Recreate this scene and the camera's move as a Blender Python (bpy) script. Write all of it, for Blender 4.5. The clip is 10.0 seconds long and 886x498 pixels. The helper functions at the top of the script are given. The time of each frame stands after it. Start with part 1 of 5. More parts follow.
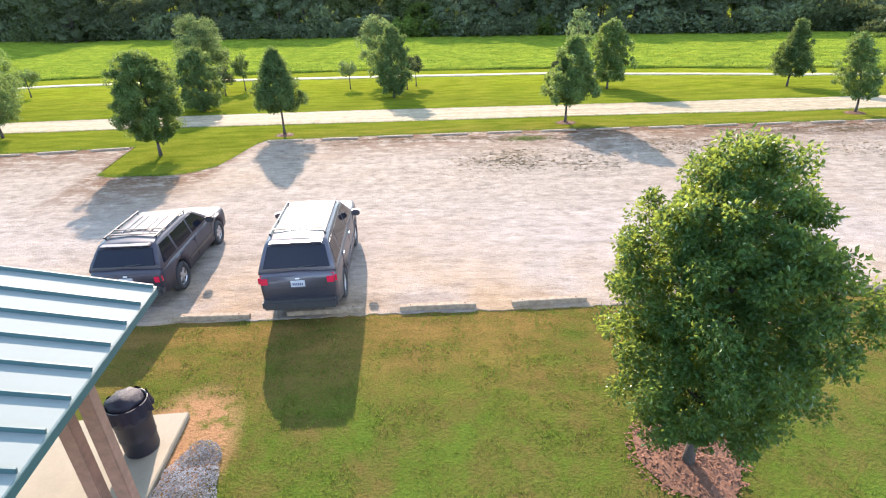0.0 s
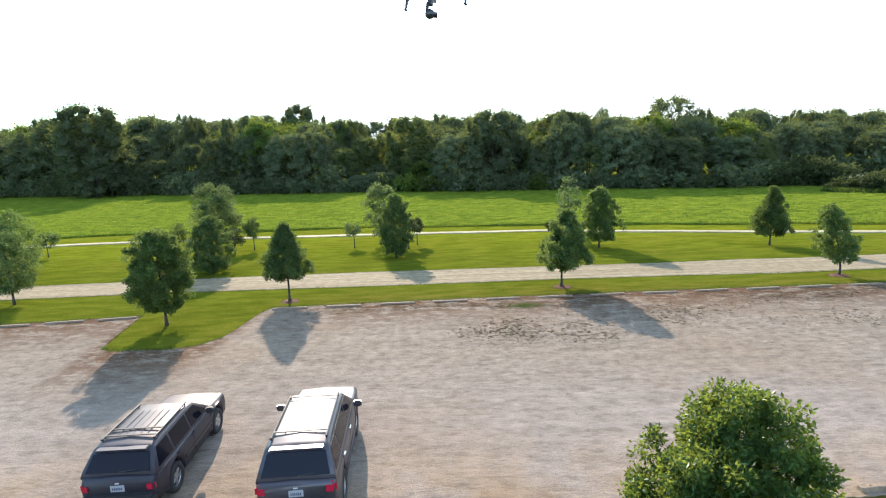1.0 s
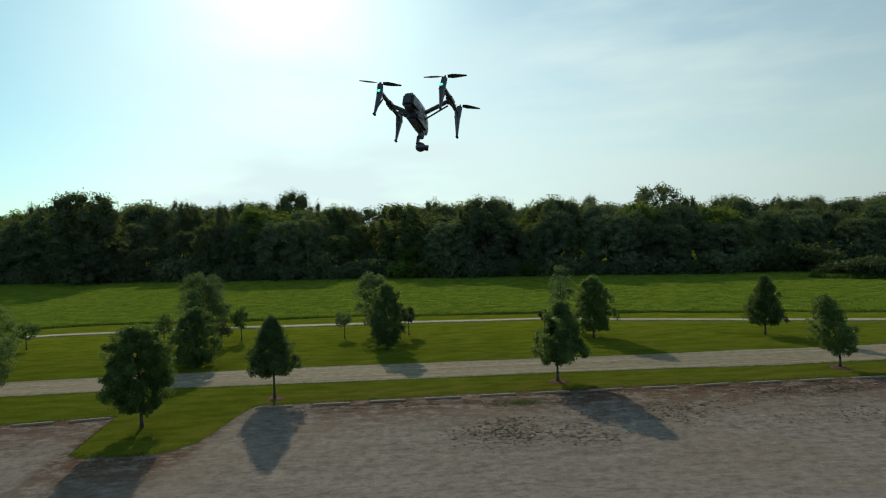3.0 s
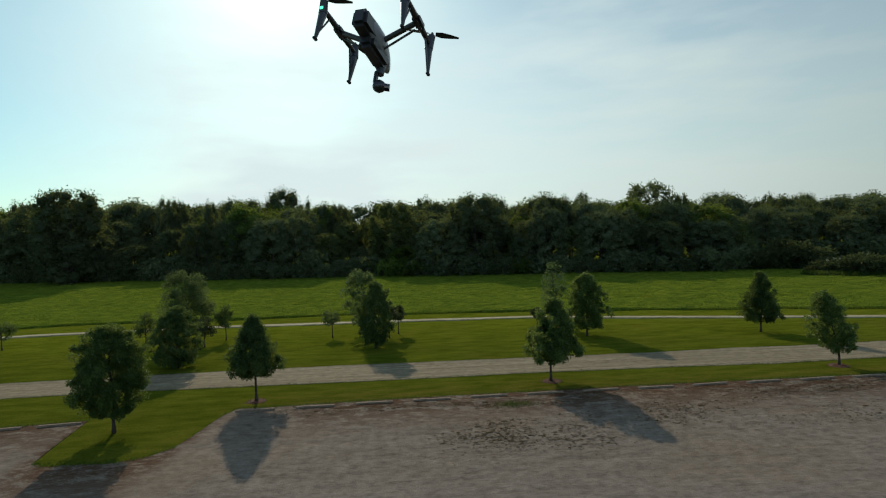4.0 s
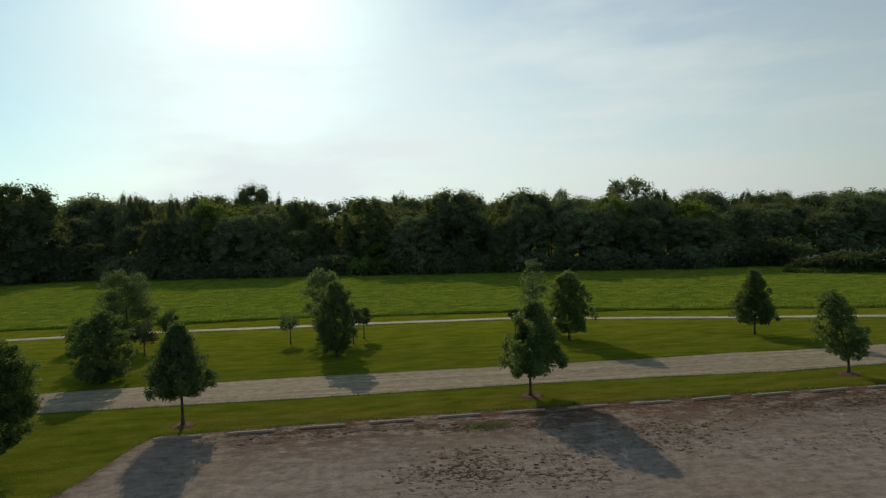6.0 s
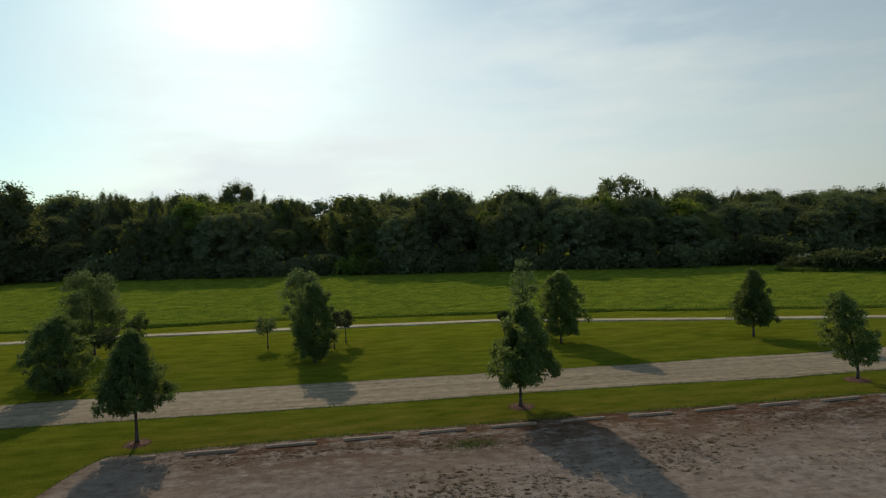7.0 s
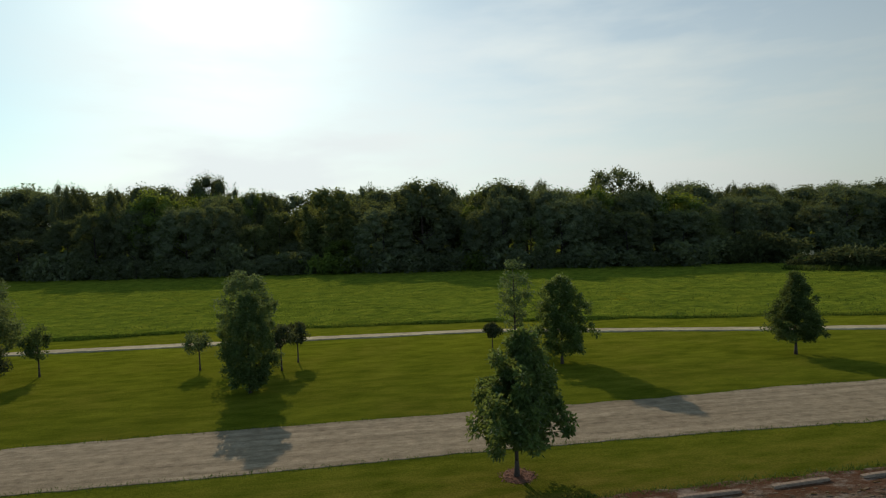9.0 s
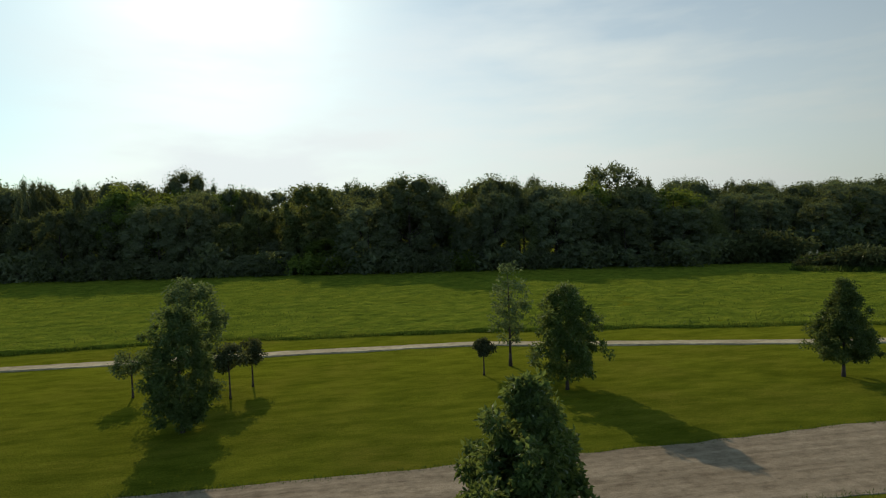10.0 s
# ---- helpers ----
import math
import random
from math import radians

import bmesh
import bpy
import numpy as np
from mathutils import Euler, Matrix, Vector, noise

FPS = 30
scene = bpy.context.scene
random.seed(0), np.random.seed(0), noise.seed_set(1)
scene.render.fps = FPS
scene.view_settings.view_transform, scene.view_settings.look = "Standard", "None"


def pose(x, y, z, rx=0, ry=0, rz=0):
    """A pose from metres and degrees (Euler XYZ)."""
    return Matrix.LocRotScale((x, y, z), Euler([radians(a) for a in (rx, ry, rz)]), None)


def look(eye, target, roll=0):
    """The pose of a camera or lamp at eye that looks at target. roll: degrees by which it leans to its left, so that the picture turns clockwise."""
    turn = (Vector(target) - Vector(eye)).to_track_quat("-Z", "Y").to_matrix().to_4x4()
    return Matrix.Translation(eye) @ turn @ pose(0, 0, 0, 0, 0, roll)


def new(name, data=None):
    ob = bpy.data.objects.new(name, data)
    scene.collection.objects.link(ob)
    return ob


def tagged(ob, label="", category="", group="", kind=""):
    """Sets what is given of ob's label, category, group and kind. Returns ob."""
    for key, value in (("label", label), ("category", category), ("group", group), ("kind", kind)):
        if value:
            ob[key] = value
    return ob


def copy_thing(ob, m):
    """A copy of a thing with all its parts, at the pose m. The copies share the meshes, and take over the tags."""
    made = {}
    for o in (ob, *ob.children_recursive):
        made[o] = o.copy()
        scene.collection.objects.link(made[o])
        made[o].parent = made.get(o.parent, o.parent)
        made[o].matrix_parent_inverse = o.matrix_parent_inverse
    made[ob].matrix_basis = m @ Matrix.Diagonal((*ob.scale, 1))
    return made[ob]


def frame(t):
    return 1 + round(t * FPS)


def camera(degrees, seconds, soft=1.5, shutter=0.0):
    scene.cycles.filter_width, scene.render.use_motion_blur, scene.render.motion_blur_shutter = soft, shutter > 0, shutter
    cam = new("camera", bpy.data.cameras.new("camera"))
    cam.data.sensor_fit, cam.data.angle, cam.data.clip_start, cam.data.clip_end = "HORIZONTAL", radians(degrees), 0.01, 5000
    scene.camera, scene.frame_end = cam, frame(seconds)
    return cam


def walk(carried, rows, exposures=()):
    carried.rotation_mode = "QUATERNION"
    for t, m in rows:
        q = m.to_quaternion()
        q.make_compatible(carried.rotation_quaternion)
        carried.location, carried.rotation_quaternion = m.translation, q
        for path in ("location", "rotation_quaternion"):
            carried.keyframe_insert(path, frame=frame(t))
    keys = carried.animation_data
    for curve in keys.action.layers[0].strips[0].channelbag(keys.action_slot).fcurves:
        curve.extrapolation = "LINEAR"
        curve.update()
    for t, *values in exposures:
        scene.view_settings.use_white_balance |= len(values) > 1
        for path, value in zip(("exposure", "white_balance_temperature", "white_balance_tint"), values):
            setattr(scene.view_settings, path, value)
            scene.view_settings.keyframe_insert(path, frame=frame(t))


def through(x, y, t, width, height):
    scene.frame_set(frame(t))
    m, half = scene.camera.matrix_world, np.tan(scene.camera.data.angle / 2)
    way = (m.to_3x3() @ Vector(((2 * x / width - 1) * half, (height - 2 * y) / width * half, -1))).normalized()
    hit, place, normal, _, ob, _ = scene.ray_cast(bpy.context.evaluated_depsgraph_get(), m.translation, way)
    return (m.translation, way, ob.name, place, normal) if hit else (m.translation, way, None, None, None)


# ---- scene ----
cam = camera(80.7, 10.0, soft=1.15)
PATH = [
    (0, (0.277, 0.742, 6.435), (0.238, 2.541, 5.561), -1.8),
    (0.5, (0.249, 0.847, 7.347), (0.217, 2.744, 6.714), -1.9),
    (1, (0.255, 0.847, 7.888), (0.232, 2.811, 7.511), -2.0),
    (1.5, (0.302, 0.867, 8.146), (0.289, 2.863, 8.011), -2.0),
    (2, (0.274, 0.9, 8.28), (0.27, 2.899, 8.22), -2.0),
    (2.5, (0.259, 1.051, 8.327), (0.265, 3.051, 8.269), -2.0),
    (4, (0.433, 2.238, 8.087), (0.481, 4.236, 8.022), -2.1),
    (4.5, (0.594, 3.384, 8.039), (0.659, 5.382, 7.969), -2.1),
    (5, (0.78, 4.51, 7.962), (0.861, 6.508, 7.891), -2.2),
    (5.5, (1.005, 5.284, 7.864), (1.104, 7.28, 7.791), -2.2),
    (6, (1.244, 5.921, 7.801), (1.371, 7.916, 7.727), -2.1),
    (7.5, (1.907, 9.025, 7.709), (2.083, 11.015, 7.626), -2.1),
    (8, (2.189, 10.512, 7.709), (2.375, 12.501, 7.622), -2.0),
    (8.5, (2.517, 12.465, 7.606), (2.715, 14.453, 7.515), -2.1),
    (9, (2.962, 14.574, 7.535), (3.178, 16.56, 7.44), -2.1),
    (9.5, (3.463, 16.924, 7.551), (3.695, 18.908, 7.45), -2.0),
    (10, (3.926, 19.343, 7.521), (4.176, 21.324, 7.417), -2.1),
]
walk(cam, [(t, look(eye, target, roll)) for t, eye, target, roll in PATH],
     ((0.0, 2.15, 6200, 29), (0.5, 1.95, 6180, 28), (1.0, 1.42, 6150, 23), (1.5, 0.85, 6120, 17), (2.0, 0.3, 6150, 13), (2.5, -0.26, 6150, 10), (4.0, -0.6, 6380, 15), (10.0, -0.5, 6700, 23)))

# ---- world and sun ----
SUN_AZ, SUN_EL = 15.4, 27.3            # degrees left of the y axis, degrees over the horizon
sun_dir = Vector((-math.sin(radians(SUN_AZ)) * math.cos(radians(SUN_EL)), math.cos(radians(SUN_AZ)) * math.cos(radians(SUN_EL)), math.sin(radians(SUN_EL))))
sun = new("sun", bpy.data.lights.new("sun", "SUN"))
sun.data.energy, sun.data.angle, sun.data.color = 4.2, radians(0.6), (1.0, 0.86, 0.62)
sun.matrix_world = look(sun_dir * 100, (0, 0, 0))

world = bpy.data.worlds.new("sky")
scene.world = world
world.use_nodes = True
wn, wl = world.node_tree.nodes, world.node_tree.links
wn.clear()
sky = wn.new("ShaderNodeTexSky")
sky.sky_type, sky.sun_disc = "NISHITA", False
sky.sun_elevation, sky.sun_rotation = radians(SUN_EL), radians(-SUN_AZ)
sky.air_density, sky.dust_density, sky.ozone_density = 1.0, 0.8, 1.0
# thin high cloud, drawn out sideways
tc = wn.new("ShaderNodeTexCoord")
mp = wn.new("ShaderNodeMapping")
mp.inputs["Scale"].default_value = (1.6, 1.6, 7.0)
mp.inputs["Rotation"].default_value = (0.0, radians(-9), 0.0)
cn = wn.new("ShaderNodeTexNoise")
cn.inputs["Scale"].default_value, cn.inputs["Detail"].default_value, cn.inputs["Roughness"].default_value = 1.3, 5.0, 0.55
cr = wn.new("ShaderNodeValToRGB")
cr.color_ramp.elements[0].position, cr.color_ramp.elements[1].position = 0.42, 0.75
cr.color_ramp.elements[0].color, cr.color_ramp.elements[1].color = (0.15, 0.15, 0.15, 1), (0.60, 0.60, 0.60, 1)
cm = wn.new("ShaderNodeMixRGB")
bg = wn.new("ShaderNodeBackground")
bg.inputs["Strength"].default_value = 0.13
wo = wn.new("ShaderNodeOutputWorld")
wl.new(tc.outputs["Generated"], mp.inputs["Vector"])
wl.new(mp.outputs["Vector"], cn.inputs["Vector"])
wl.new(cn.outputs["Fac"], cr.inputs["Fac"])
hz = wn.new("ShaderNodeSeparateXYZ")
hm = wn.new("ShaderNodeMapRange")
hm.inputs["From Min"].default_value, hm.inputs["From Max"].default_value = 0.0, 0.5
hm.inputs["To Min"].default_value, hm.inputs["To Max"].default_value = 0.64, 0.0
ha = wn.new("ShaderNodeMath")
ha.use_clamp = True
wl.new(tc.outputs["Generated"], hz.inputs[0])
wl.new(hz.outputs["Z"], hm.inputs["Value"])
wl.new(hm.outputs["Result"], ha.inputs[0])
wl.new(cr.outputs["Color"], ha.inputs[1])
# haze scatters forward: thick and pale towards the sun, thin and clear away from it
dp = wn.new("ShaderNodeVectorMath")
dp.operation = "DOT_PRODUCT"
dp.inputs[1].default_value = sun_dir
wl.new(tc.outputs["Generated"], dp.inputs[0])
hc = wn.new("ShaderNodeValToRGB")
while len(hc.color_ramp.elements) < 5:
    hc.color_ramp.elements.new(0.5)
for e, (pos, c) in zip(hc.color_ramp.elements, ((0.0, (0.52, 0.56, 0.58)), (0.42, (0.56, 0.58, 0.53)), (0.72, (0.82, 0.85, 0.79)), (0.88, (0.94, 0.98, 0.93)), (1.0, (0.96, 1.0, 1.0)))):
    e.position, e.color = pos, (*c, 1)
wl.new(dp.outputs["Value"], hc.inputs["Fac"])
hs = wn.new("ShaderNodeMixRGB")
hs.blend_type = "MULTIPLY"
hs.inputs[0].default_value = 1.0
hs.inputs[2].default_value = (10.0, 10.0, 10.0, 1)
wl.new(hc.outputs["Color"], hs.inputs[1])
wl.new(hs.outputs["Color"], cm.inputs[2])
hf = wn.new("ShaderNodeMapRange")
hf.inputs["From Min"].default_value, hf.inputs["From Max"].default_value = 0.0, 0.45
hf.inputs["To Min"].default_value, hf.inputs["To Max"].default_value = 0.6, 1.15
wl.new(dp.outputs["Value"], hf.inputs["Value"])
hx = wn.new("ShaderNodeMath")
hx.operation, hx.use_clamp = "MULTIPLY", True
wl.new(ha.outputs[0], hx.inputs[0])
wl.new(hf.outputs["Result"], hx.inputs[1])
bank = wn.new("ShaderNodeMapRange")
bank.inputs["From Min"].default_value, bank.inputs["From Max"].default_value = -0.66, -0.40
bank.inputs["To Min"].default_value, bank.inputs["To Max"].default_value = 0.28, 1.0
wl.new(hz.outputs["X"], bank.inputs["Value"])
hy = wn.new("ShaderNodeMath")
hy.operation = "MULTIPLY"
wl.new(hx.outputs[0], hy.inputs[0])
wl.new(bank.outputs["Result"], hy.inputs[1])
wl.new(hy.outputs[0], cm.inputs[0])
sc = wn.new("ShaderNodeMixRGB")
sc.blend_type = "MULTIPLY"
sc.inputs[0].default_value = 1.0
sc.inputs[2].default_value = (0.84, 1.03, 0.99, 1)
wl.new(sky.outputs["Color"], sc.inputs[1])
wl.new(sc.outputs["Color"], cm.inputs[1])
wt = wn.new("ShaderNodeMixRGB")
wt.blend_type = "MULTIPLY"
wt.inputs[0].default_value = 1.0
wc = wn.new("ShaderNodeMixRGB")
wc.inputs[1].default_value, wc.inputs[2].default_value = (1.75, 1.80, 1.80, 1), (0.865, 1.0, 0.985, 1)
wf = wn.new("ShaderNodeMapRange")
wf.inputs["From Min"].default_value, wf.inputs["From Max"].default_value = 0.05, 0.4
wl.new(dp.outputs["Value"], wf.inputs["Value"])
wl.new(wf.outputs["Result"], wc.inputs[0])
wl.new(wc.outputs["Color"], wt.inputs[2])
wl.new(cm.outputs["Color"], wt.inputs[1])
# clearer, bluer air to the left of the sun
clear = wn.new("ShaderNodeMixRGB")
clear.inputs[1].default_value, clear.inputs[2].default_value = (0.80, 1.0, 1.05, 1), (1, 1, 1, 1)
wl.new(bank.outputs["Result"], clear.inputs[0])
wx = wn.new("ShaderNodeMixRGB")
wx.blend_type = "MULTIPLY"
wx.inputs[0].default_value = 1.0
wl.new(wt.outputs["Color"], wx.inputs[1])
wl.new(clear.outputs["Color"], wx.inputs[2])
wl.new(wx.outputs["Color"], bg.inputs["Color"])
wl.new(bg.outputs["Background"], wo.inputs["Surface"])


# ---- materials ----
def base_material(name):
    m = bpy.data.materials.new(name)
    m.use_nodes = True
    n, l = m.node_tree.nodes, m.node_tree.links
    return m, n, l, n["Principled BSDF"]


def add_noise(n, l, scale, detail=6.0, rough=0.6, stretch=None):
    co = n.new("ShaderNodeTexCoord")
    out = co.outputs["Object"]
    if stretch:
        mp = n.new("ShaderNodeMapping")
        mp.inputs["Scale"].default_value = stretch
        l.new(out, mp.inputs["Vector"])
        out = mp.outputs["Vector"]
    t = n.new("ShaderNodeTexNoise")
    t.inputs["Scale"].default_value, t.inputs["Detail"].default_value, t.inputs["Roughness"].default_value = scale, detail, rough
    l.new(out, t.inputs["Vector"])
    return t.outputs["Fac"]


def ramp(n, l, fac, stops):
    r = n.new("ShaderNodeValToRGB")
    e = r.color_ramp.elements
    while len(e) < len(stops):
        e.new(0.5)
    for el, (p, c) in zip(e, stops):
        el.position, el.color = p, (*c, 1) if len(c) == 3 else c
    l.new(fac, r.inputs["Fac"])
    return r.outputs["Color"]


def mixed(n, l, fac, a, b, how="MIX"):
    x = n.new("ShaderNodeMixRGB")
    x.blend_type = how
    for i, v in ((0, fac), (1, a), (2, b)):
        if isinstance(v, (int, float)):
            x.inputs[i].default_value = v
        elif isinstance(v, tuple):
            x.inputs[i].default_value = (*v, 1)
        else:
            l.new(v, x.inputs[i])
    return x.outputs["Color"]


def bumped(n, l, bsdf, height, strength, dist):
    b = n.new("ShaderNodeBump")
    b.inputs["Strength"].default_value, b.inputs["Distance"].default_value = strength, dist
    l.new(height, b.inputs["Height"])
    l.new(b.outputs["Normal"], bsdf.inputs["Normal"])


def plain(name, color, rough=0.5, metal=0.0, vary=0.15, scale=6.0, coat=0.0, bump=0.0):
    """A surface of one colour with fine and coarse unevenness."""
    m, n, l, b = base_material(name)
    f = add_noise(n, l, scale)
    g = add_noise(n, l, scale * 9)
    lo = tuple(c * (1 - vary) for c in color)
    hi = tuple(min(1, c * (1 + vary)) for c in color)
    c1 = ramp(n, l, f, ((0.3, lo), (0.7, hi)))
    l.new(mixed(n, l, 0.25, c1, ramp(n, l, g, ((0.35, lo), (0.65, hi)))), b.inputs["Base Color"])
    b.inputs["Roughness"].default_value, b.inputs["Metallic"].default_value = rough, metal
    b.inputs["Coat Weight"].default_value, b.inputs["Coat Roughness"].default_value = coat, 0.05
    if bump:
        bumped(n, l, b, g, 0.5, bump)
    return m


def leafy(name, dark, light, through, amount=0.45, gloss=0.12, spread=0.2):
    """Leaves: each island its own shade, with light coming through from behind."""
    m, n, l, b = base_material(name)
    n.remove(b)
    geo = n.new("ShaderNodeNewGeometry")
    info = n.new("ShaderNodeObjectInfo")
    c = ramp(n, l, geo.outputs["Random Per Island"], ((0.0, dark), (1.0, light)))
    hs = n.new("ShaderNodeHueSaturation")
    mr = n.new("ShaderNodeMapRange")
    mr.inputs["To Min"].default_value, mr.inputs["To Max"].default_value = 1 - spread, 1 + spread
    l.new(info.outputs["Random"], mr.inputs["Value"])
    l.new(mr.outputs["Result"], hs.inputs["Value"])
    l.new(c, hs.inputs["Color"])
    d = n.new("ShaderNodeBsdfDiffuse")
    t = n.new("ShaderNodeBsdfTranslucent")
    g = n.new("ShaderNodeBsdfGlossy")
    g.inputs["Roughness"].default_value = 0.5
    g.inputs["Color"].default_value = (0.8, 0.9, 0.75, 1)
    l.new(hs.outputs["Color"], d.inputs["Color"])
    tr = mixed(n, l, 0.45, hs.outputs["Color"], through)
    l.new(tr, t.inputs["Color"])
    m1 = n.new("ShaderNodeMixShader")
    m1.inputs[0].default_value = amount
    l.new(d.outputs[0], m1.inputs[1])
    l.new(t.outputs[0], m1.inputs[2])
    fr = n.new("ShaderNodeFresnel")
    fr.inputs["IOR"].default_value = 1.4
    mg = n.new("ShaderNodeMath")
    mg.operation = "MULTIPLY"
    mg.inputs[1].default_value = gloss * 0.45
    l.new(fr.outputs[0], mg.inputs[0])
    m2 = n.new("ShaderNodeMixShader")
    l.new(mg.outputs[0], m2.inputs[0])
    l.new(m1.outputs[0], m2.inputs[1])
    l.new(g.outputs[0], m2.inputs[2])
    l.new(m2.outputs[0], n["Material Output"].inputs["Surface"])
    return m


def grass_ground(name, greens, dry, dry_amount, near_edge=False, lumps=0.0):
    """Mown grass seen from some way off: patches of green, worn and dry spots."""
    m, n, l, b = base_material(name)
    big = add_noise(n, l, 0.16, 5)
    mid = add_noise(n, l, 0.7, 8, 0.72) if lumps else add_noise(n, l, 1.3, 6, 0.65, (0.4, 1.15, 1.0))
    fine = add_noise(n, l, 19.0, 4, 0.7)
    g1 = ramp(n, l, mid, ((0.3, greens[0]), (0.5, greens[1]), (0.72, greens[2])))
    g2 = mixed(n, l, 0.55, g1, ramp(n, l, fine, ((0.32, (0.35, 0.35, 0.35)), (0.7, (1.5, 1.5, 1.4)))), "MULTIPLY")
    if near_edge:
        co = n.new("ShaderNodeTexCoord")
        sep = n.new("ShaderNodeSeparateXYZ")
        l.new(co.outputs["Object"], sep.inputs[0])
        yard = n.new("ShaderNodeMapRange")
        yard.inputs["From Min"].default_value, yard.inputs["From Max"].default_value = 14.0, 13.0
        l.new(sep.outputs["Y"], yard.inputs["Value"])
        clover = add_noise(n, l, 1.1, 8, 0.75)
        worn_green = ramp(n, l, clover, ((0.32, (0.088, 0.068, 0.022)), (0.45, (0.066, 0.069, 0.016)), (0.56, (0.054, 0.079, 0.012)), (0.70, (0.050, 0.092, 0.013))))
        worn_green = mixed(n, l, 0.4, worn_green, ramp(n, l, fine, ((0.32, (0.45, 0.45, 0.45)), (0.7, (1.45, 1.45, 1.4)))), "MULTIPLY")
        g2 = mixed(n, l, yard.outputs["Result"], g2, worn_green)
    mask = mixed(n, l, 1.0, ramp(n, l, big, ((0.45, (0, 0, 0)), (0.68, (dry_amount,) * 3))), ramp(n, l, mid, ((0.35, (0.15,) * 3), (0.65, (1, 1, 1)))), "MULTIPLY")
    if near_edge:
        mr = n.new("ShaderNodeMapRange")
        mr.inputs["From Min"].default_value, mr.inputs["From Max"].default_value = 7.2, 10.2
        mr.inputs["To Min"].default_value, mr.inputs["To Max"].default_value = 0.0, 1.0
        l.new(sep.outputs["Y"], mr.inputs["Value"])
        up = n.new("ShaderNodeMapRange")
        up.inputs["From Min"].default_value, up.inputs["From Max"].default_value = 12.5, 13.5
        up.inputs["To Min"].default_value, up.inputs["To Max"].default_value = 1.0, 0.0
        l.new(sep.outputs["Y"], up.inputs["Value"])
        both = n.new("ShaderNodeMath")
        both.operation = "MULTIPLY"
        l.new(mr.outputs["Result"], both.inputs[0])
        l.new(up.outputs["Result"], both.inputs[1])
        worn = mixed(n, l, 1.0, both.outputs[0], ramp(n, l, mid, ((0.30, (0.15,) * 3), (0.56, (0.92,) * 3))), "MULTIPLY")
        mask = mixed(n, l, 1.0, mask, worn, "LIGHTEN")
        verge = n.new("ShaderNodeMapRange")
        verge.inputs["From Min"].default_value, verge.inputs["From Max"].default_value = 31.5, 26.5
        verge.inputs["To Max"].default_value = 0.6
        l.new(sep.outputs["Y"], verge.inputs["Value"])
        past = n.new("ShaderNodeMath")
        past.operation = "GREATER_THAN"
        past.inputs[1].default_value = 15.0
        l.new(sep.outputs["Y"], past.inputs[0])
        east = n.new("ShaderNodeMapRange")
        east.inputs["From Min"].default_value, east.inputs["From Max"].default_value = -10.0, -5.0
        east.inputs["To Min"].default_value = 0.15
        l.new(sep.outputs["X"], east.inputs["Value"])
        thin = mixed(n, l, 1.0, mixed(n, l, 1.0, verge.outputs["Result"], past.outputs[0], "MULTIPLY"), east.outputs["Result"], "MULTIPLY")
        mask = mixed(n, l, 1.0, mask, mixed(n, l, 1.0, thin, ramp(n, l, mid, ((0.34, (0.1,) * 3), (0.6, (1,) * 3))), "MULTIPLY"), "LIGHTEN")
    if near_edge:
        # the backlit sheen of the farther lawn is put into its colour
        far_sheen = n.new("ShaderNodeMapRange")
        far_sheen.inputs["From Min"].default_value, far_sheen.inputs["From Max"].default_value = 36.0, 49.0
        l.new(sep.outputs["Y"], far_sheen.inputs["Value"])
        g2 = mixed(n, l, 1.0, g2, mixed(n, l, far_sheen.outputs["Result"], (1, 1, 1), (1.38, 1.32, 1.1)), "MULTIPLY")
    col = mixed(n, l, mask, g2, mixed(n, l, 0.6, ramp(n, l, mid, ((0.3, dry[0]), (0.7, dry[1]))), ramp(n, l, fine, ((0.3, (0.5,) * 3), (0.7, (1.35,) * 3))), "MULTIPLY"))
    if near_edge:
        sub = n.new("ShaderNodeMapping")
        sub.inputs["Location"].default_value = (4.42 / 0.98, -6.9 / 1.65, 0.0)
        sub.inputs["Scale"].default_value = (1 / 0.98, 1 / 1.65, 0.0)
        l.new(co.outputs["Object"], sub.inputs["Vector"])
        far = n.new("ShaderNodeVectorMath")
        far.operation = "LENGTH"
        l.new(sub.outputs["Vector"], far.inputs[0])
        near = n.new("ShaderNodeMapRange")
        near.inputs["From Min"].default_value, near.inputs["From Max"].default_value = 1.15, 0.75
        l.new(far.outputs["Value"], near.inputs["Value"])
        patch = mixed(n, l, 1.0, near.outputs["Result"], ramp(n, l, add_noise(n, l, 4.0, 6, 0.7), ((0.36, (0.1,) * 3), (0.5, (1,) * 3))), "MULTIPLY")
        bare = mixed(n, l, 0.6, (0.235, 0.132, 0.068), ramp(n, l, fine, ((0.3, (0.6,) * 3), (0.7, (1.3,) * 3))), "MULTIPLY")
        col = mixed(n, l, patch, col, bare)
    l.new(col, b.inputs["Base Color"])
    b.inputs["Roughness"].default_value = 0.9
    b.inputs["Specular IOR Level"].default_value = 0.0
    if lumps:
        lump = add_noise(n, l, lumps, 7, 0.65, (0.6, 1.0, 1.0))
        bumped(n, l, b, mixed(n, l, 0.04, lump, fine), 1.0, 2.6)
    else:
        bumped(n, l, b, fine, 0.9, 0.05)
    return m


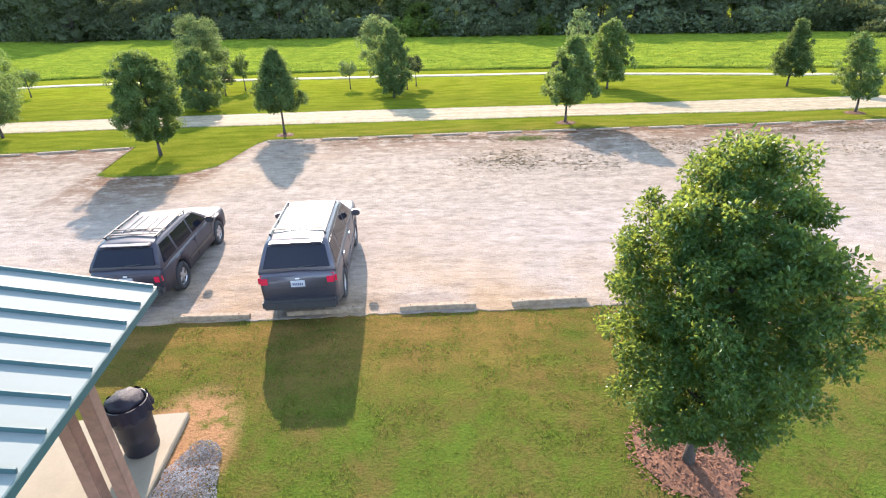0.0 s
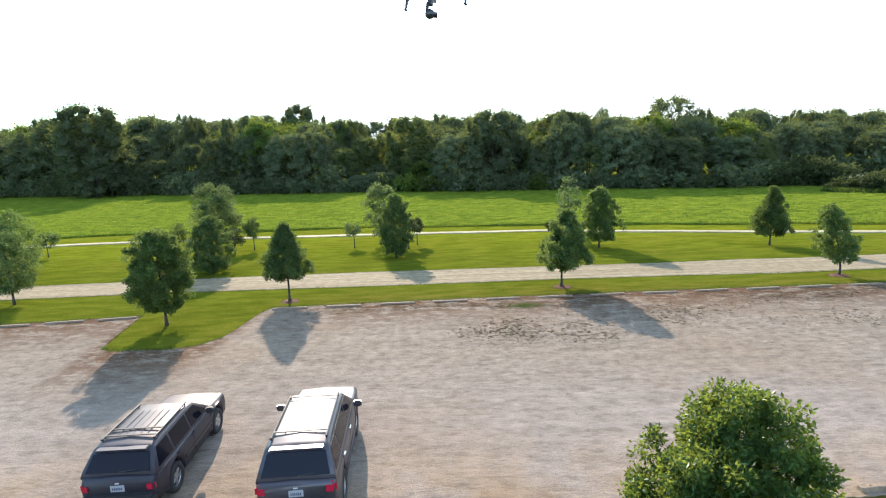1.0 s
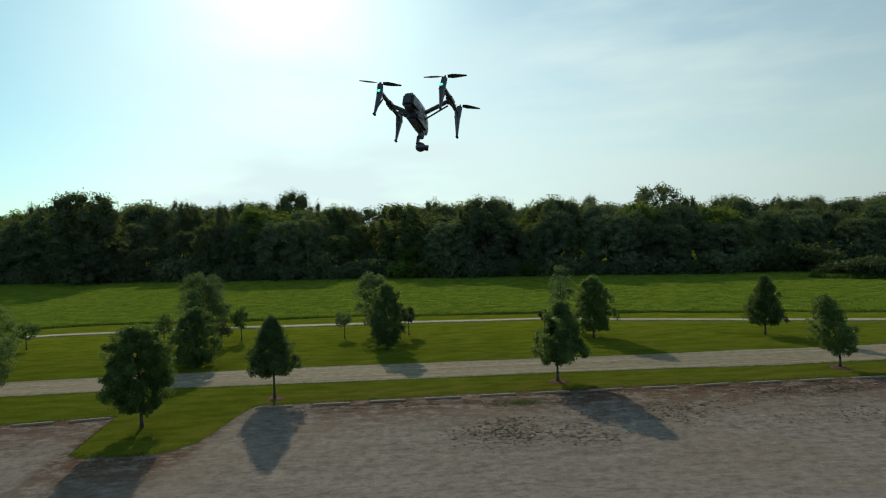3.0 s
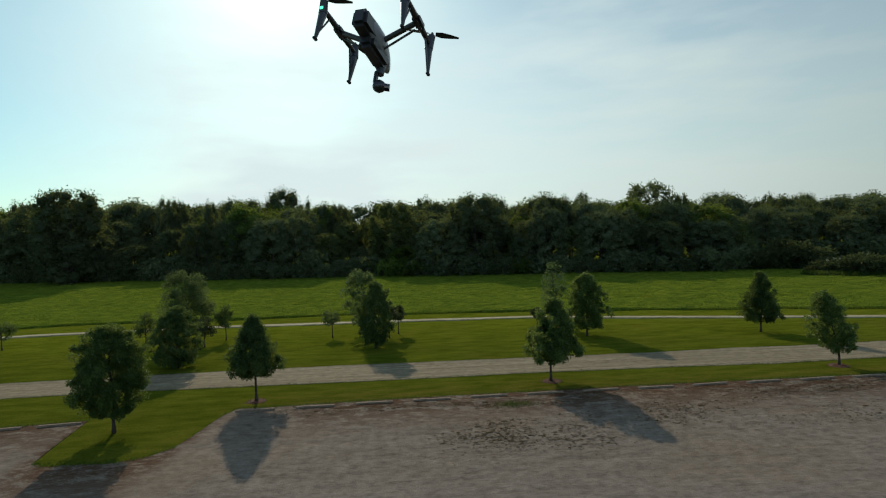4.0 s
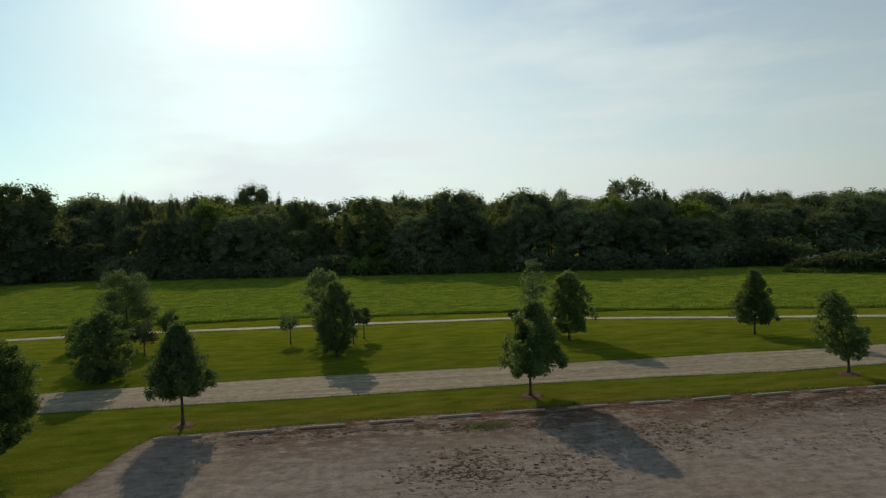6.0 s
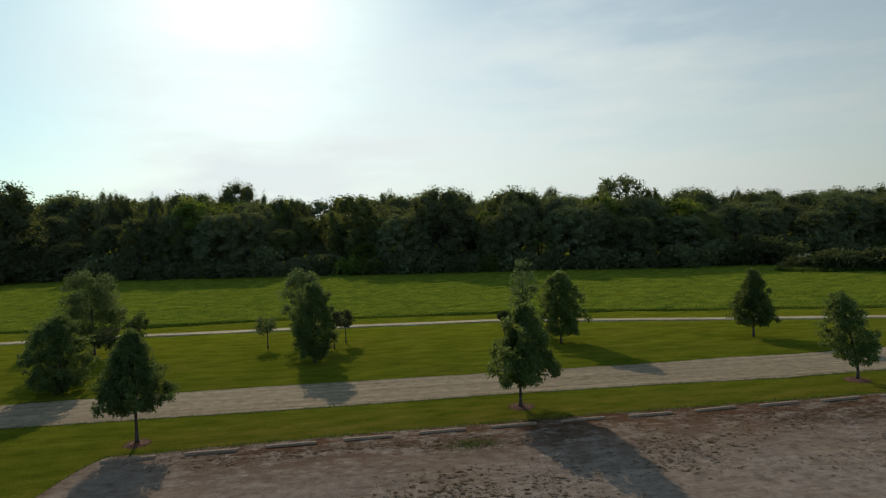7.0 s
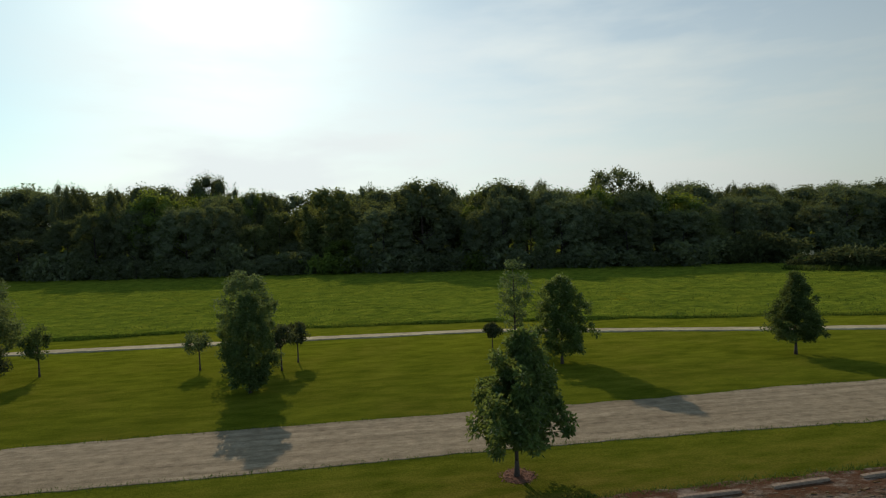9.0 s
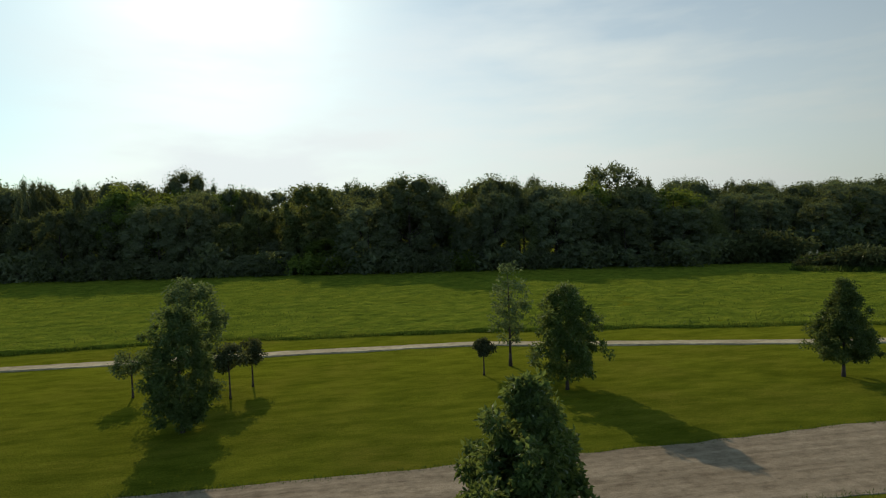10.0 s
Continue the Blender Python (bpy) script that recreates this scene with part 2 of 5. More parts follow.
def gravel_ground(name, pale, dark, soil, soil_amount, ruts, edge_soil=False, tracks=0.5):
    """Packed crushed stone: pale fines, darker stones, soil showing through, long wheel marks."""
    m, n, l, b = base_material(name)
    big = add_noise(n, l, 0.12, 6, 0.6)
    mid = add_noise(n, l, 2.2, 8, 0.7)
    rut = add_noise(n, l, 1.0, 5, 0.6, ruts)
    fine = add_noise(n, l, 28.0, 3, 0.7)
    c = ramp(n, l, mid, ((0.3, dark), (0.6, pale)))
    if edge_soil:
        co = n.new("ShaderNodeTexCoord")
        sep = n.new("ShaderNodeSeparateXYZ")
        l.new(co.outputs["Object"], sep.inputs[0])
        # sandy fines washed down to the near edge
        sand = n.new("ShaderNodeMapRange")
        sand.inputs["From Min"].default_value, sand.inputs["From Max"].default_value = 14.6, 11.2
        l.new(sep.outputs["Y"], sand.inputs["Value"])
        sandy = mixed(n, l, 1.0, sand.outputs["Result"], ramp(n, l, add_noise(n, l, 0.5, 5, 0.6), ((0.38, (0.05,) * 3), (0.6, (0.85,) * 3))), "MULTIPLY")
        # overexposed brightness of the near half is put into a paler, more even colour
        bright_near = n.new("ShaderNodeMapRange")
        bright_near.inputs["From Min"].default_value, bright_near.inputs["From Max"].default_value = 20.0, 15.0
        l.new(sep.outputs["Y"], bright_near.inputs["Value"])
        c = mixed(n, l, bright_near.outputs["Result"], c, mixed(n, l, 0.55, c, (0.262, 0.228, 0.204)))
        c = mixed(n, l, sandy, c, (0.285, 0.210, 0.135))
    c = mixed(n, l, tracks, c, ramp(n, l, rut, ((0.35, (0.62, 0.6, 0.58)), (0.6, (1.15, 1.15, 1.15)))), "MULTIPLY")
    fleck = add_noise(n, l, 3.4, 9, 0.75, (0.55, 1.4, 1.0))
    c = mixed(n, l, 0.42, c, ramp(n, l, fleck, ((0.40, (0.42, 0.38, 0.34)), (0.50, (0.95, 0.95, 0.95)), (0.64, (1.3, 1.3, 1.3)))), "MULTIPLY")
    c = mixed(n, l, 0.4, c, ramp(n, l, fine, ((0.3, (0.55, 0.55, 0.56)), (0.66, (1.3, 1.28, 1.25)))), "MULTIPLY")
    mask = mixed(n, l, 1.0, ramp(n, l, big, ((0.48, (0, 0, 0)), (0.7, (soil_amount,) * 3))), ramp(n, l, rut, ((0.3, (0.2,) * 3), (0.6, (1, 1, 1)))), "MULTIPLY")
    c = mixed(n, l, mask, c, mixed(n, l, 0.5, (0.215, 0.150, 0.090), ramp(n, l, fine, ((0.3, (0.6,) * 3), (0.7, (1.25,) * 3))), "MULTIPLY"))
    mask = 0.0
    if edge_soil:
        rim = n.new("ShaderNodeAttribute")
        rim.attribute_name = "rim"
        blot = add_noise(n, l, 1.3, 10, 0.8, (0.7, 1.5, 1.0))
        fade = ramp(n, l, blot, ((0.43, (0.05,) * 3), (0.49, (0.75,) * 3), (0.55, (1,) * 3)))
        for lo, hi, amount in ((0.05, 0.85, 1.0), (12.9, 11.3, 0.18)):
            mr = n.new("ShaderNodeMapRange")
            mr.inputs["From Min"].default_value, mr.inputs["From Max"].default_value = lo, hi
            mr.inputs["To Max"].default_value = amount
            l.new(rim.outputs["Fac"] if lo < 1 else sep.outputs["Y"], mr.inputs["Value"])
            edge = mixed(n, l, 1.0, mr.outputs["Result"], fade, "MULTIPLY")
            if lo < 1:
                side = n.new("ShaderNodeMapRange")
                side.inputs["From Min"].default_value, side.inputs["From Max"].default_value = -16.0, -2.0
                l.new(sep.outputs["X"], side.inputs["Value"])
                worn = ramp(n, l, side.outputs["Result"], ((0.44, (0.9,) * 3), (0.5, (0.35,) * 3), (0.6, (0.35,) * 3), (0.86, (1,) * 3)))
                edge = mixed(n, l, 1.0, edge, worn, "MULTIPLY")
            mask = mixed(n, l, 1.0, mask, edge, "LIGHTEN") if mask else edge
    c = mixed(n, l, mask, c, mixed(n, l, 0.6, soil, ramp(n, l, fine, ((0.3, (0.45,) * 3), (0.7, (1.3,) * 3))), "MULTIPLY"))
    l.new(c, b.inputs["Base Color"])
    b.inputs["Roughness"].default_value, b.inputs["Specular IOR Level"].default_value = 0.9, 0.05
    h = mixed(n, l, 0.25, mixed(n, l, 0.65, rut, fleck), fine)
    bumped(n, l, b, h, 1.0, 0.09 if edge_soil else 0.07)
    return m


GRASS = grass_ground("mown_grass", ((0.053, 0.072, 0.0065), (0.084, 0.105, 0.010), (0.120, 0.138, 0.014)), ((0.088, 0.053, 0.016), (0.155, 0.100, 0.031)), 0.25, True)
FIELD = grass_ground("rough_grass", ((0.076, 0.124, 0.015), (0.149, 0.211, 0.023), (0.236, 0.284, 0.034)), ((0.10, 0.11, 0.008), (0.15, 0.16, 0.012)), 0.3, False, 0.55)
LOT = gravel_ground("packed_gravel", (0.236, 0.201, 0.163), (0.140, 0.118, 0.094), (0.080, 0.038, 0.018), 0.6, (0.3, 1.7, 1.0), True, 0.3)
ROAD = gravel_ground("gravel_road", (0.254, 0.220, 0.150), (0.184, 0.158, 0.106), (0.14, 0.105, 0.06), 0.2, (0.05, 2.6, 1.0), False, 0.65)
PATH_STONE = gravel_ground("footpath_gravel", (0.40, 0.362, 0.232), (0.29, 0.26, 0.163), (0.2, 0.16, 0.1), 0.2, (0.3, 1.0, 1.0))
STONE = gravel_ground("grey_gravel", (0.285, 0.28, 0.275), (0.18, 0.177, 0.177), (0.2, 0.13, 0.07), 0.0, (1, 1, 1))
CONCRETE = plain("concrete", (0.19, 0.163, 0.116), 0.85, 0, 0.14, 1.8, 0, 0.004)
STOP = plain("weathered_concrete", (0.200, 0.150, 0.102), 0.95, 0, 0.45, 9, 0, 0.015)
STEEL = plain("rusty_steel", (0.13, 0.08, 0.05), 0.8, 0.4, 0.3, 20)
MULCH = plain("red_mulch", (0.120, 0.052, 0.027), 0.95, 0, 0.45, 9, 0, 0.03)
BARK = plain("bark", (0.042, 0.032, 0.024), 0.95, 0, 0.4, 14, 0, 0.02)
TIMBER = plain("treated_timber", (0.225, 0.118, 0.078), 0.8, 0, 0.25, 8, 0, 0.004)
ROOF = plain("teal_painted_metal", (0.118, 0.148, 0.141), 0.8, 0.0, 0.05, 1.2)
ROOF_TRIM = plain("dark_teal_metal", (0.034, 0.078, 0.078), 0.5, 0.0, 0.08, 3)
PAINT_GREY = plain("charcoal_car_paint", (0.026, 0.023, 0.034), 0.5, 0.15, 0.05, 2, 0.1)
PAINT_PEWTER = plain("pewter_car_paint", (0.046, 0.043, 0.054), 0.40, 0.3, 0.05, 2, 0.35)
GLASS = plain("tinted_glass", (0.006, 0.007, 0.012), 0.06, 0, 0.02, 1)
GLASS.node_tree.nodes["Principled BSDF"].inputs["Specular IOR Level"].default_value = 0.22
RUBBER = plain("tyre_rubber", (0.022, 0.022, 0.024), 0.85, 0, 0.2, 20)
ALLOY = plain("alloy_rim", (0.55, 0.55, 0.56), 0.3, 0.9, 0.06, 8)
TRIM = plain("black_plastic", (0.025, 0.025, 0.027), 0.6, 0, 0.15, 10)
RED_LENS = plain("red_lens", (0.48, 0.014, 0.045), 0.15, 0, 0.08, 9, 0.6)
CLEAR_LENS = plain("clear_lens", (0.7, 0.7, 0.7), 0.1, 0.3, 0.05, 9, 0.6)
PLATE = plain("white_plate", (0.36, 0.37, 0.40), 0.45, 0, 0.04, 9)
INK = plain("dark_ink", (0.05, 0.06, 0.12), 0.6, 0, 0.05, 9)
BIN = plain("black_bin_plastic", (0.011, 0.010, 0.015), 0.55, 0, 0.25, 7)
BAG = plain("black_bag_film", (0.012, 0.010, 0.018), 0.5, 0, 0.2, 9, 0.0, 0.03)
BAG.node_tree.nodes["Principled BSDF"].inputs["Specular IOR Level"].default_value = 0.22
# the drone's shell is white; its backlit shade is put into this grey
SHELL = plain("backlit_white_shell", (0.22, 0.22, 0.24), 0.35, 0, 0.04, 6, 0.2)
CARBON = plain("carbon_fibre", (0.02, 0.02, 0.022), 0.4, 0, 0.2, 40, 0.3)
DARK_METAL = plain("dark_metal", (0.06, 0.06, 0.065), 0.35, 0.7, 0.1, 20)
LENS = plain("lens_glass", (0.01, 0.01, 0.02), 0.03, 0, 0.02, 9, 1.0)
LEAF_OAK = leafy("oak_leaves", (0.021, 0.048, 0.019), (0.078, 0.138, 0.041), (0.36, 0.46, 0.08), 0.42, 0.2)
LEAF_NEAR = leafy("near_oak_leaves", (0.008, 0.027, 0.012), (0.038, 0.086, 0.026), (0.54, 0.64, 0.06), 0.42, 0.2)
LEAF_DARK = leafy("dark_leaves", (0.026, 0.052, 0.022), (0.076, 0.122, 0.042), (0.27, 0.35, 0.06), 0.40)
LEAF_PALE = leafy("pale_leaves", (0.036, 0.068, 0.028), (0.098, 0.144, 0.058), (0.28, 0.36, 0.10), 0.45)
LEAF_PLUM = leafy("dusky_leaves", (0.024, 0.037, 0.020), (0.060, 0.078, 0.038), (0.20, 0.22, 0.05), 0.36)
LEAF_WOOD = leafy("woodland_leaves", (0.056, 0.073, 0.048), (0.098, 0.124, 0.070), (0.30, 0.36, 0.04), 0.36, 0.0, 0.3)
LEAF_BUSH = leafy("dusty_bush_leaves", (0.028, 0.038, 0.018), (0.058, 0.072, 0.032), (0.16, 0.20, 0.05), 0.35, 0.05, 0.25)
LEAF_OLIVE = leafy("olive_leaves", (0.044, 0.064, 0.029), (0.094, 0.119, 0.050), (0.34, 0.40, 0.06), 0.38, 0.05, 0.25)
LEAF_LIME = leafy("lime_leaves", (0.036, 0.067, 0.019), (0.084, 0.130, 0.031), (0.36, 0.44, 0.03), 0.42, 0.05, 0.35)
BLADE = leafy("grass_blades", (0.030, 0.058, 0.012), (0.062, 0.100, 0.022), (0.14, 0.21, 0.03), 0.42, 0.05)
STRAW = leafy("dry_blades", (0.06, 0.04, 0.015), (0.13, 0.095, 0.036), (0.2, 0.14, 0.05), 0.35, 0.05)
LAWN_BLADE = leafy("lawn_blades", (0.032, 0.066, 0.010), (0.092, 0.138, 0.022), (0.20, 0.26, 0.03), 0.4, 0.0, 0.3)
LITTER = plain("leaf_litter", (0.105, 0.072, 0.036), 0.95, 0, 0.4, 3)
led, _, _, lb = base_material("green_led")
lb.inputs["Emission Color"].default_value, lb.inputs["Emission Strength"].default_value = (0.1, 1.0, 0.5, 1), 2.5
lb.inputs["Base Color"].default_value = (0.02, 0.3, 0.1, 1)


# ---- mesh helpers ----
def ground_z(y):
    """A low crest along the lot's far edge; the ground falls away on both sides of it."""
    return float(np.interp(y, (11.0, 26.5, 31.5, 35.0, 44.0, 53.0), (-0.2, 0.12, -0.06, -0.14, -0.32, -0.47)))


def mesh_from(name, verts, faces, material, smooth=False):
    me = bpy.data.meshes.new(name)
    me.from_pydata([tuple(map(float, v)) for v in verts], [], [tuple(map(int, f)) for f in faces])
    me.materials.append(material)
    if smooth:
        me.polygons.foreach_set("use_smooth", [True] * len(me.polygons))
    me.update()
    return me


def part(name, bm, material, parent, label="", smooth=False):
    """Links a bmesh as one mesh object under a thing or a part."""
    me = bpy.data.meshes.new(name)
    bm.to_mesh(me)
    bm.free()
    me.materials.append(material)
    if smooth:
        me.polygons.foreach_set("use_smooth", [True] * len(me.polygons))
    ob = new(name, me)
    ob.parent = parent
    return tagged(ob, label)


def empty(name, m, label, category, group=""):
    ob = new(name)
    ob.empty_display_size = 0.2
    ob.matrix_basis = m
    return tagged(ob, label, category, group)


def box(bm, cx, cy, cz, sx, sy, sz, bevel=0.0, m=None):
    made = bmesh.ops.create_cube(bm, size=1.0, matrix=(m or Matrix()) @ Matrix.Translation((cx, cy, cz)) @ Matrix.Diagonal((sx, sy, sz, 1)))
    if bevel:
        vs = set(made["verts"])
        es = [e for e in bm.edges if e.verts[0] in vs and e.verts[1] in vs]
        bmesh.ops.bevel(bm, geom=es, offset=bevel, segments=2, affect="EDGES")
    return bm


def rod(bm, a, b, r1, r2=None, seg=10):
    a, b = Vector(a), Vector(b)
    d = b - a
    m = Matrix.Translation((a + b) / 2) @ d.to_track_quat("Z", "Y").to_matrix().to_4x4()
    bmesh.ops.create_cone(bm, cap_ends=True, segments=seg, radius1=r1, radius2=r1 if r2 is None else r2, depth=d.length, matrix=m)
    return bm


def ball(bm, c, sx, sy, sz, sub=2):
    bmesh.ops.create_icosphere(bm, subdivisions=sub, radius=1.0, matrix=Matrix.Translation(c) @ Matrix.Diagonal((sx, sy, sz, 1)))
    return bm


def lerp_table(rows):
    xs, ys = [r[0] for r in rows], [r[1] for r in rows]
    return lambda x: float(np.interp(x, xs, ys))


def wob(x, y, s=1.0, seed=0.0):
    return noise.noise(Vector((x * s, y * s, seed)))


# ---- the ground ----
def axis(parts):
    out = []
    for a, b, step in parts:
        out += list(np.arange(a, b, step))
    return out + [parts[-1][1]]


xs = axis(((-3000, -300, 300), (-300, -60, 20), (-60, 60, 1.5), (60, 300, 20), (300, 3000, 300)))
ys = axis(((-2000, -200, 300), (-200, -20, 20), (-20, 11, 1.0), (11, 26.5, 7.75), (26.5, 31.5, 2.5), (31.5, 35, 1.75), (35, 59, 1.5), (59, 149, 5), (149, 299, 25), (299, 2999, 300)))


def soft_ground(x, y):
    z = ground_z(y)
    if abs(x) < 80 and (-20 < y < 9.5 or 36.5 < y < 90):
        z += 0.05 * wob(x, y, 0.25, 3.0) + 0.02 * wob(x, y, 0.9, 7.0) - 0.01
    return z


verts = [(x, y, soft_ground(x, y)) for y in ys for x in xs]
nx = len(xs)
faces = [(j * nx + i, j * nx + i + 1, (j + 1) * nx + i + 1, (j + 1) * nx + i) for j in range(len(ys) - 1) for i in range(nx - 1)]
ground = tagged(new("ground", mesh_from("ground", verts, faces, GRASS, True)), "mown green grass with dry brown patches", "ground", kind="structure")


def strip(name, near, far, x0, x1, step, lift, rows, material, label, category, ragged=0.08, kind="structure"):
    """A flat band along x between two edge curves, with ragged edges and a thin rim."""
    verts, faces = [], []
    n = int((x1 - x0) / step) + 1
    for i in range(n):
        x = x0 + i * step
        a = near(x) + ragged * (wob(x, 0, 1.1, lift * 50) + 0.6 * wob(x, 5, 4.0, 2.0))
        b = far(x) + ragged * (wob(x, 9, 1.1, lift * 70) + 0.6 * wob(x, 15, 4.0, 2.0))
        verts.append((x, a - 0.03, ground_z(a) - 0.05))
        for j in range(rows + 1):
            y = a + (b - a) * (1 - (1 - j / rows) ** 1.7)
            verts.append((x, y, ground_z(y) + lift + (0.012 * wob(x, y, 0.4, 4.0) if 0 < j < rows else 0)))
        verts.append((x, b + 0.03, ground_z(b) - 0.05))
    k = rows + 3
    for i in range(n - 1):
        for j in range(k - 1):
            faces.append((i * k + j, (i + 1) * k + j, (i + 1) * k + j + 1, i * k + j + 1))
    me = mesh_from(name, verts, faces, material)
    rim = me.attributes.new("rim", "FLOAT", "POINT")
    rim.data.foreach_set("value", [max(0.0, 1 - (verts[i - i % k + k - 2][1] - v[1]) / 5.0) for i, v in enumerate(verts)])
    return tagged(new(name, me), label, category, kind=kind)


lot_near = lerp_table(((-70, 10.2), (-6, 10.75), (-1.9, 10.95), (3.5, 11.15), (10, 11.5), (70, 14.0)))
lot_far = lerp_table(((-70, 24.9), (-21.5, 25.4), (-15.35, 26.0), (-15.0, 23.6), (-14.65, 21.75), (-14.0, 21.5), (-11.7, 21.45), (-10.6, 21.75), (-9.85, 22.6), (-9.55, 24.2), (-9.3, 25.9), (-8.9, 26.75), (0, 27.35), (10, 27.75), (22, 27.95), (70, 29.0)))
road_near = lerp_table(((-80, 27), (-18, 30.97), (-10, 31.02), (-2, 31.08), (6, 31.34), (14, 31.3), (20, 31.08), (80, 34.5)))
road_far = lerp_table(((-80, 30.5), (-22, 34.46), (-14, 34.93), (-6, 35.19), (2, 35.2), (8, 35.21), (14, 35.18), (20, 35.49), (24, 35.36), (80, 38)))
path_mid = lerp_table(((-80, 46), (-38, 53.05), (-30, 53.44), (-22, 53.8), (-15, 53.5), (-8, 53.19), (-2, 53.04), (4, 52.62), (10, 52.23), (16, 50.4), (22, 48.82), (28, 47.14), (34, 45.76), (38, 44.79), (80, 33)))
mow_line = lerp_table(((-90, 48), (-38, 58.96), (-30, 58.54), (-22, 57.9), (-15, 58.37), (-8, 58.42), (-2, 57.12), (4, 56.64), (10, 55.95), (16, 54.53), (22, 53.84), (28, 52.16), (34, 51.15), (38, 49.63), (90, 39)))
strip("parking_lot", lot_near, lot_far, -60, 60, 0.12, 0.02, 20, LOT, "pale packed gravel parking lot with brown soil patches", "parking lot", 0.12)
strip("road", road_near, road_far, -75, 75, 0.25, 0.02, 6, ROAD, "pale gravel lane with long wheel tracks", "road", 0.1)
strip("footpath", lambda x: path_mid(x) - 0.5, lambda x: path_mid(x) + 0.5, -75, 75, 0.3, 0.07, 3, PATH_STONE, "narrow pale gravel footpath through the grass", "path", 0.12)

# the unmown meadow: a raised, uneven sheet with a steep edge along the mown strip
def wood_edge(x):
    k = min(1.0, max(0.0, (x - 50.0) / 18.0))
    return 103.5 - 0.25 * x + 20.0 * k * k * (3 - 2 * k)


verts, faces = [], []
mx = np.concatenate((np.arange(-190, -80, 1.5), np.arange(-80, 85, 0.5), np.arange(85, 140, 1.5)))
rows_m = 120
for x in mx:
    y0 = mow_line(x) + 0.25 * wob(x, 1, 0.7, 8.0)
    y1 = wood_edge(x) + 22
    verts.append((x, y0, -0.55))
    for j in range(rows_m):
        u = j / (rows_m - 1)
        y = y0 + 0.06 + (y1 - y0) * u ** 1.15
        verts.append((x, y, -0.33 + 0.14 * wob(x * 0.6, y, 0.8, 1.0) + 0.05 * wob(x, y, 1.7, 2.0) + 0.10 * wob(x, y, 0.25, 5.0) + 0.12 * wob(x, y, 0.05, 9.0)))
k = rows_m + 1
faces = [(i * k + j, (i + 1) * k + j, (i + 1) * k + j + 1, i * k + j + 1) for i in range(len(mx) - 1) for j in range(k - 1)]
tagged(new("meadow", mesh_from("meadow", verts, faces, FIELD, True)), "unmown green meadow running up to the woods", "meadow", kind="structure")


# ---- wheel stops ----
def wheel_stop():
    bm = bmesh.new()
    prof = ((-0.062, 0.0), (-0.06, 0.07), (-0.05, 0.088), (0.05, 0.088), (0.06, 0.07), (0.062, 0.0))
    n, L = 18, 1.78
    ring = []
    for i in range(n + 1):
        x = L * i / n
        e = 0.86 if i in (0, n) else 1.0
        ring.append([bm.verts.new((x, p[0] * e + 0.006 * wob(x, p[0] * 9, 3.0), p[1] * e + (0.006 * wob(x, p[1] * 9, 4.0, 3.0) if p[1] else 0))) for p in prof])
    for i in range(n):
        for j in range(5):
            bm.faces.new((ring[i][j], ring[i + 1][j], ring[i + 1][j + 1], ring[i][j + 1]))
        bm.faces.new((ring[i][5], ring[i + 1][5], ring[i + 1][0], ring[i][0]))
    bm.faces.new(ring[0])
    bm.faces.new(ring[n][::-1])
    bmesh.ops.recalc_face_normals(bm, faces=bm.faces)
    root = empty("wheel_stop", Matrix(), "pale weathered concrete wheel stop at the lot's edge", "wheel stop", "wheel stops of the parking lot")
    part("bar", bm, STOP, root)
    for x in (0.25, 1.53):
        part("pin", rod(bmesh.new(), (x, 0, 0.07), (x, 0, 0.095), 0.018, seg=8), STEEL, root, "rusty steel pin")
    return root


stop_rows = []
for i in range(15):
    x = -8.85 + 2.735 * i
    stop_rows.append((x, 26.32 + (0.055 * (x + 8.85) if x < 3 else 0.65 + 0.03 * (x - 3)), 2.5, 1.0))
for i in range(5):
    x = -17.2 - 2.45 * i
    stop_rows.append((x, 25.45 + 0.11 * (x + 17.2), 7.0, 1.0))
for i in range(-1, 7):
    x = -6.26 + 2.63 * i
    stop_rows.append((x, 10.90 + 0.047 * (x + 6.26), 2.2, 1.4))
first = wheel_stop()
for i, (x, y, turn, tall) in enumerate(stop_rows):
    m = pose(x, y, ground_z(y) + 0.012, random.uniform(-0.5, 0.5), 0, turn + random.uniform(-2.0, 2.0)) @ Matrix.Diagonal((1, 0.5 + 0.5 * tall, tall, 1))
    if i == 0:
        first.matrix_basis = m
    else:
        copy_thing(first, m)


# ---- trees ----
def crown_radius(shape, u):
    if shape == "cone":
        return (min(1.0, 0.35 + u / 0.16) if u < 0.16 else 1.0) * max(0.0, 1 - u) ** 0.72 * (1.0 + 0.06 * math.sin(6 * u)) + 0.03
    if shape == "round":
        return math.sqrt(max(0.0, 1 - ((u - 0.42) / 0.6) ** 2)) if u > 0.42 else math.sqrt(max(0.0, 1 - ((u - 0.42) / 0.50) ** 2))
    if shape == "apex":
        return (0.6 + 0.4 * math.sin(min(1.0, u / 0.36) * math.pi / 2)) * (1.0 if u < 0.36 else max(0.0, 1 - ((u - 0.36) / 0.66) ** 2.1) ** 0.62) + 0.02
    if shape == "egg":
        return min(1.0, 0.6 + 1.6 * u) * math.sqrt(max(0.0, 1 - u ** 1.6)) + 0.03
    if shape == "open":
        return 0.35 + 0.65 * math.sin(math.pi * min(1, u * 0.95 + 0.05)) ** 0.8
    return math.sqrt(max(0.0, 1 - ((u - 0.45) / 0.62) ** 2)) if u > 0.45 else 0.8 + 0.2 * u / 0.45       # woodland: full to the ground


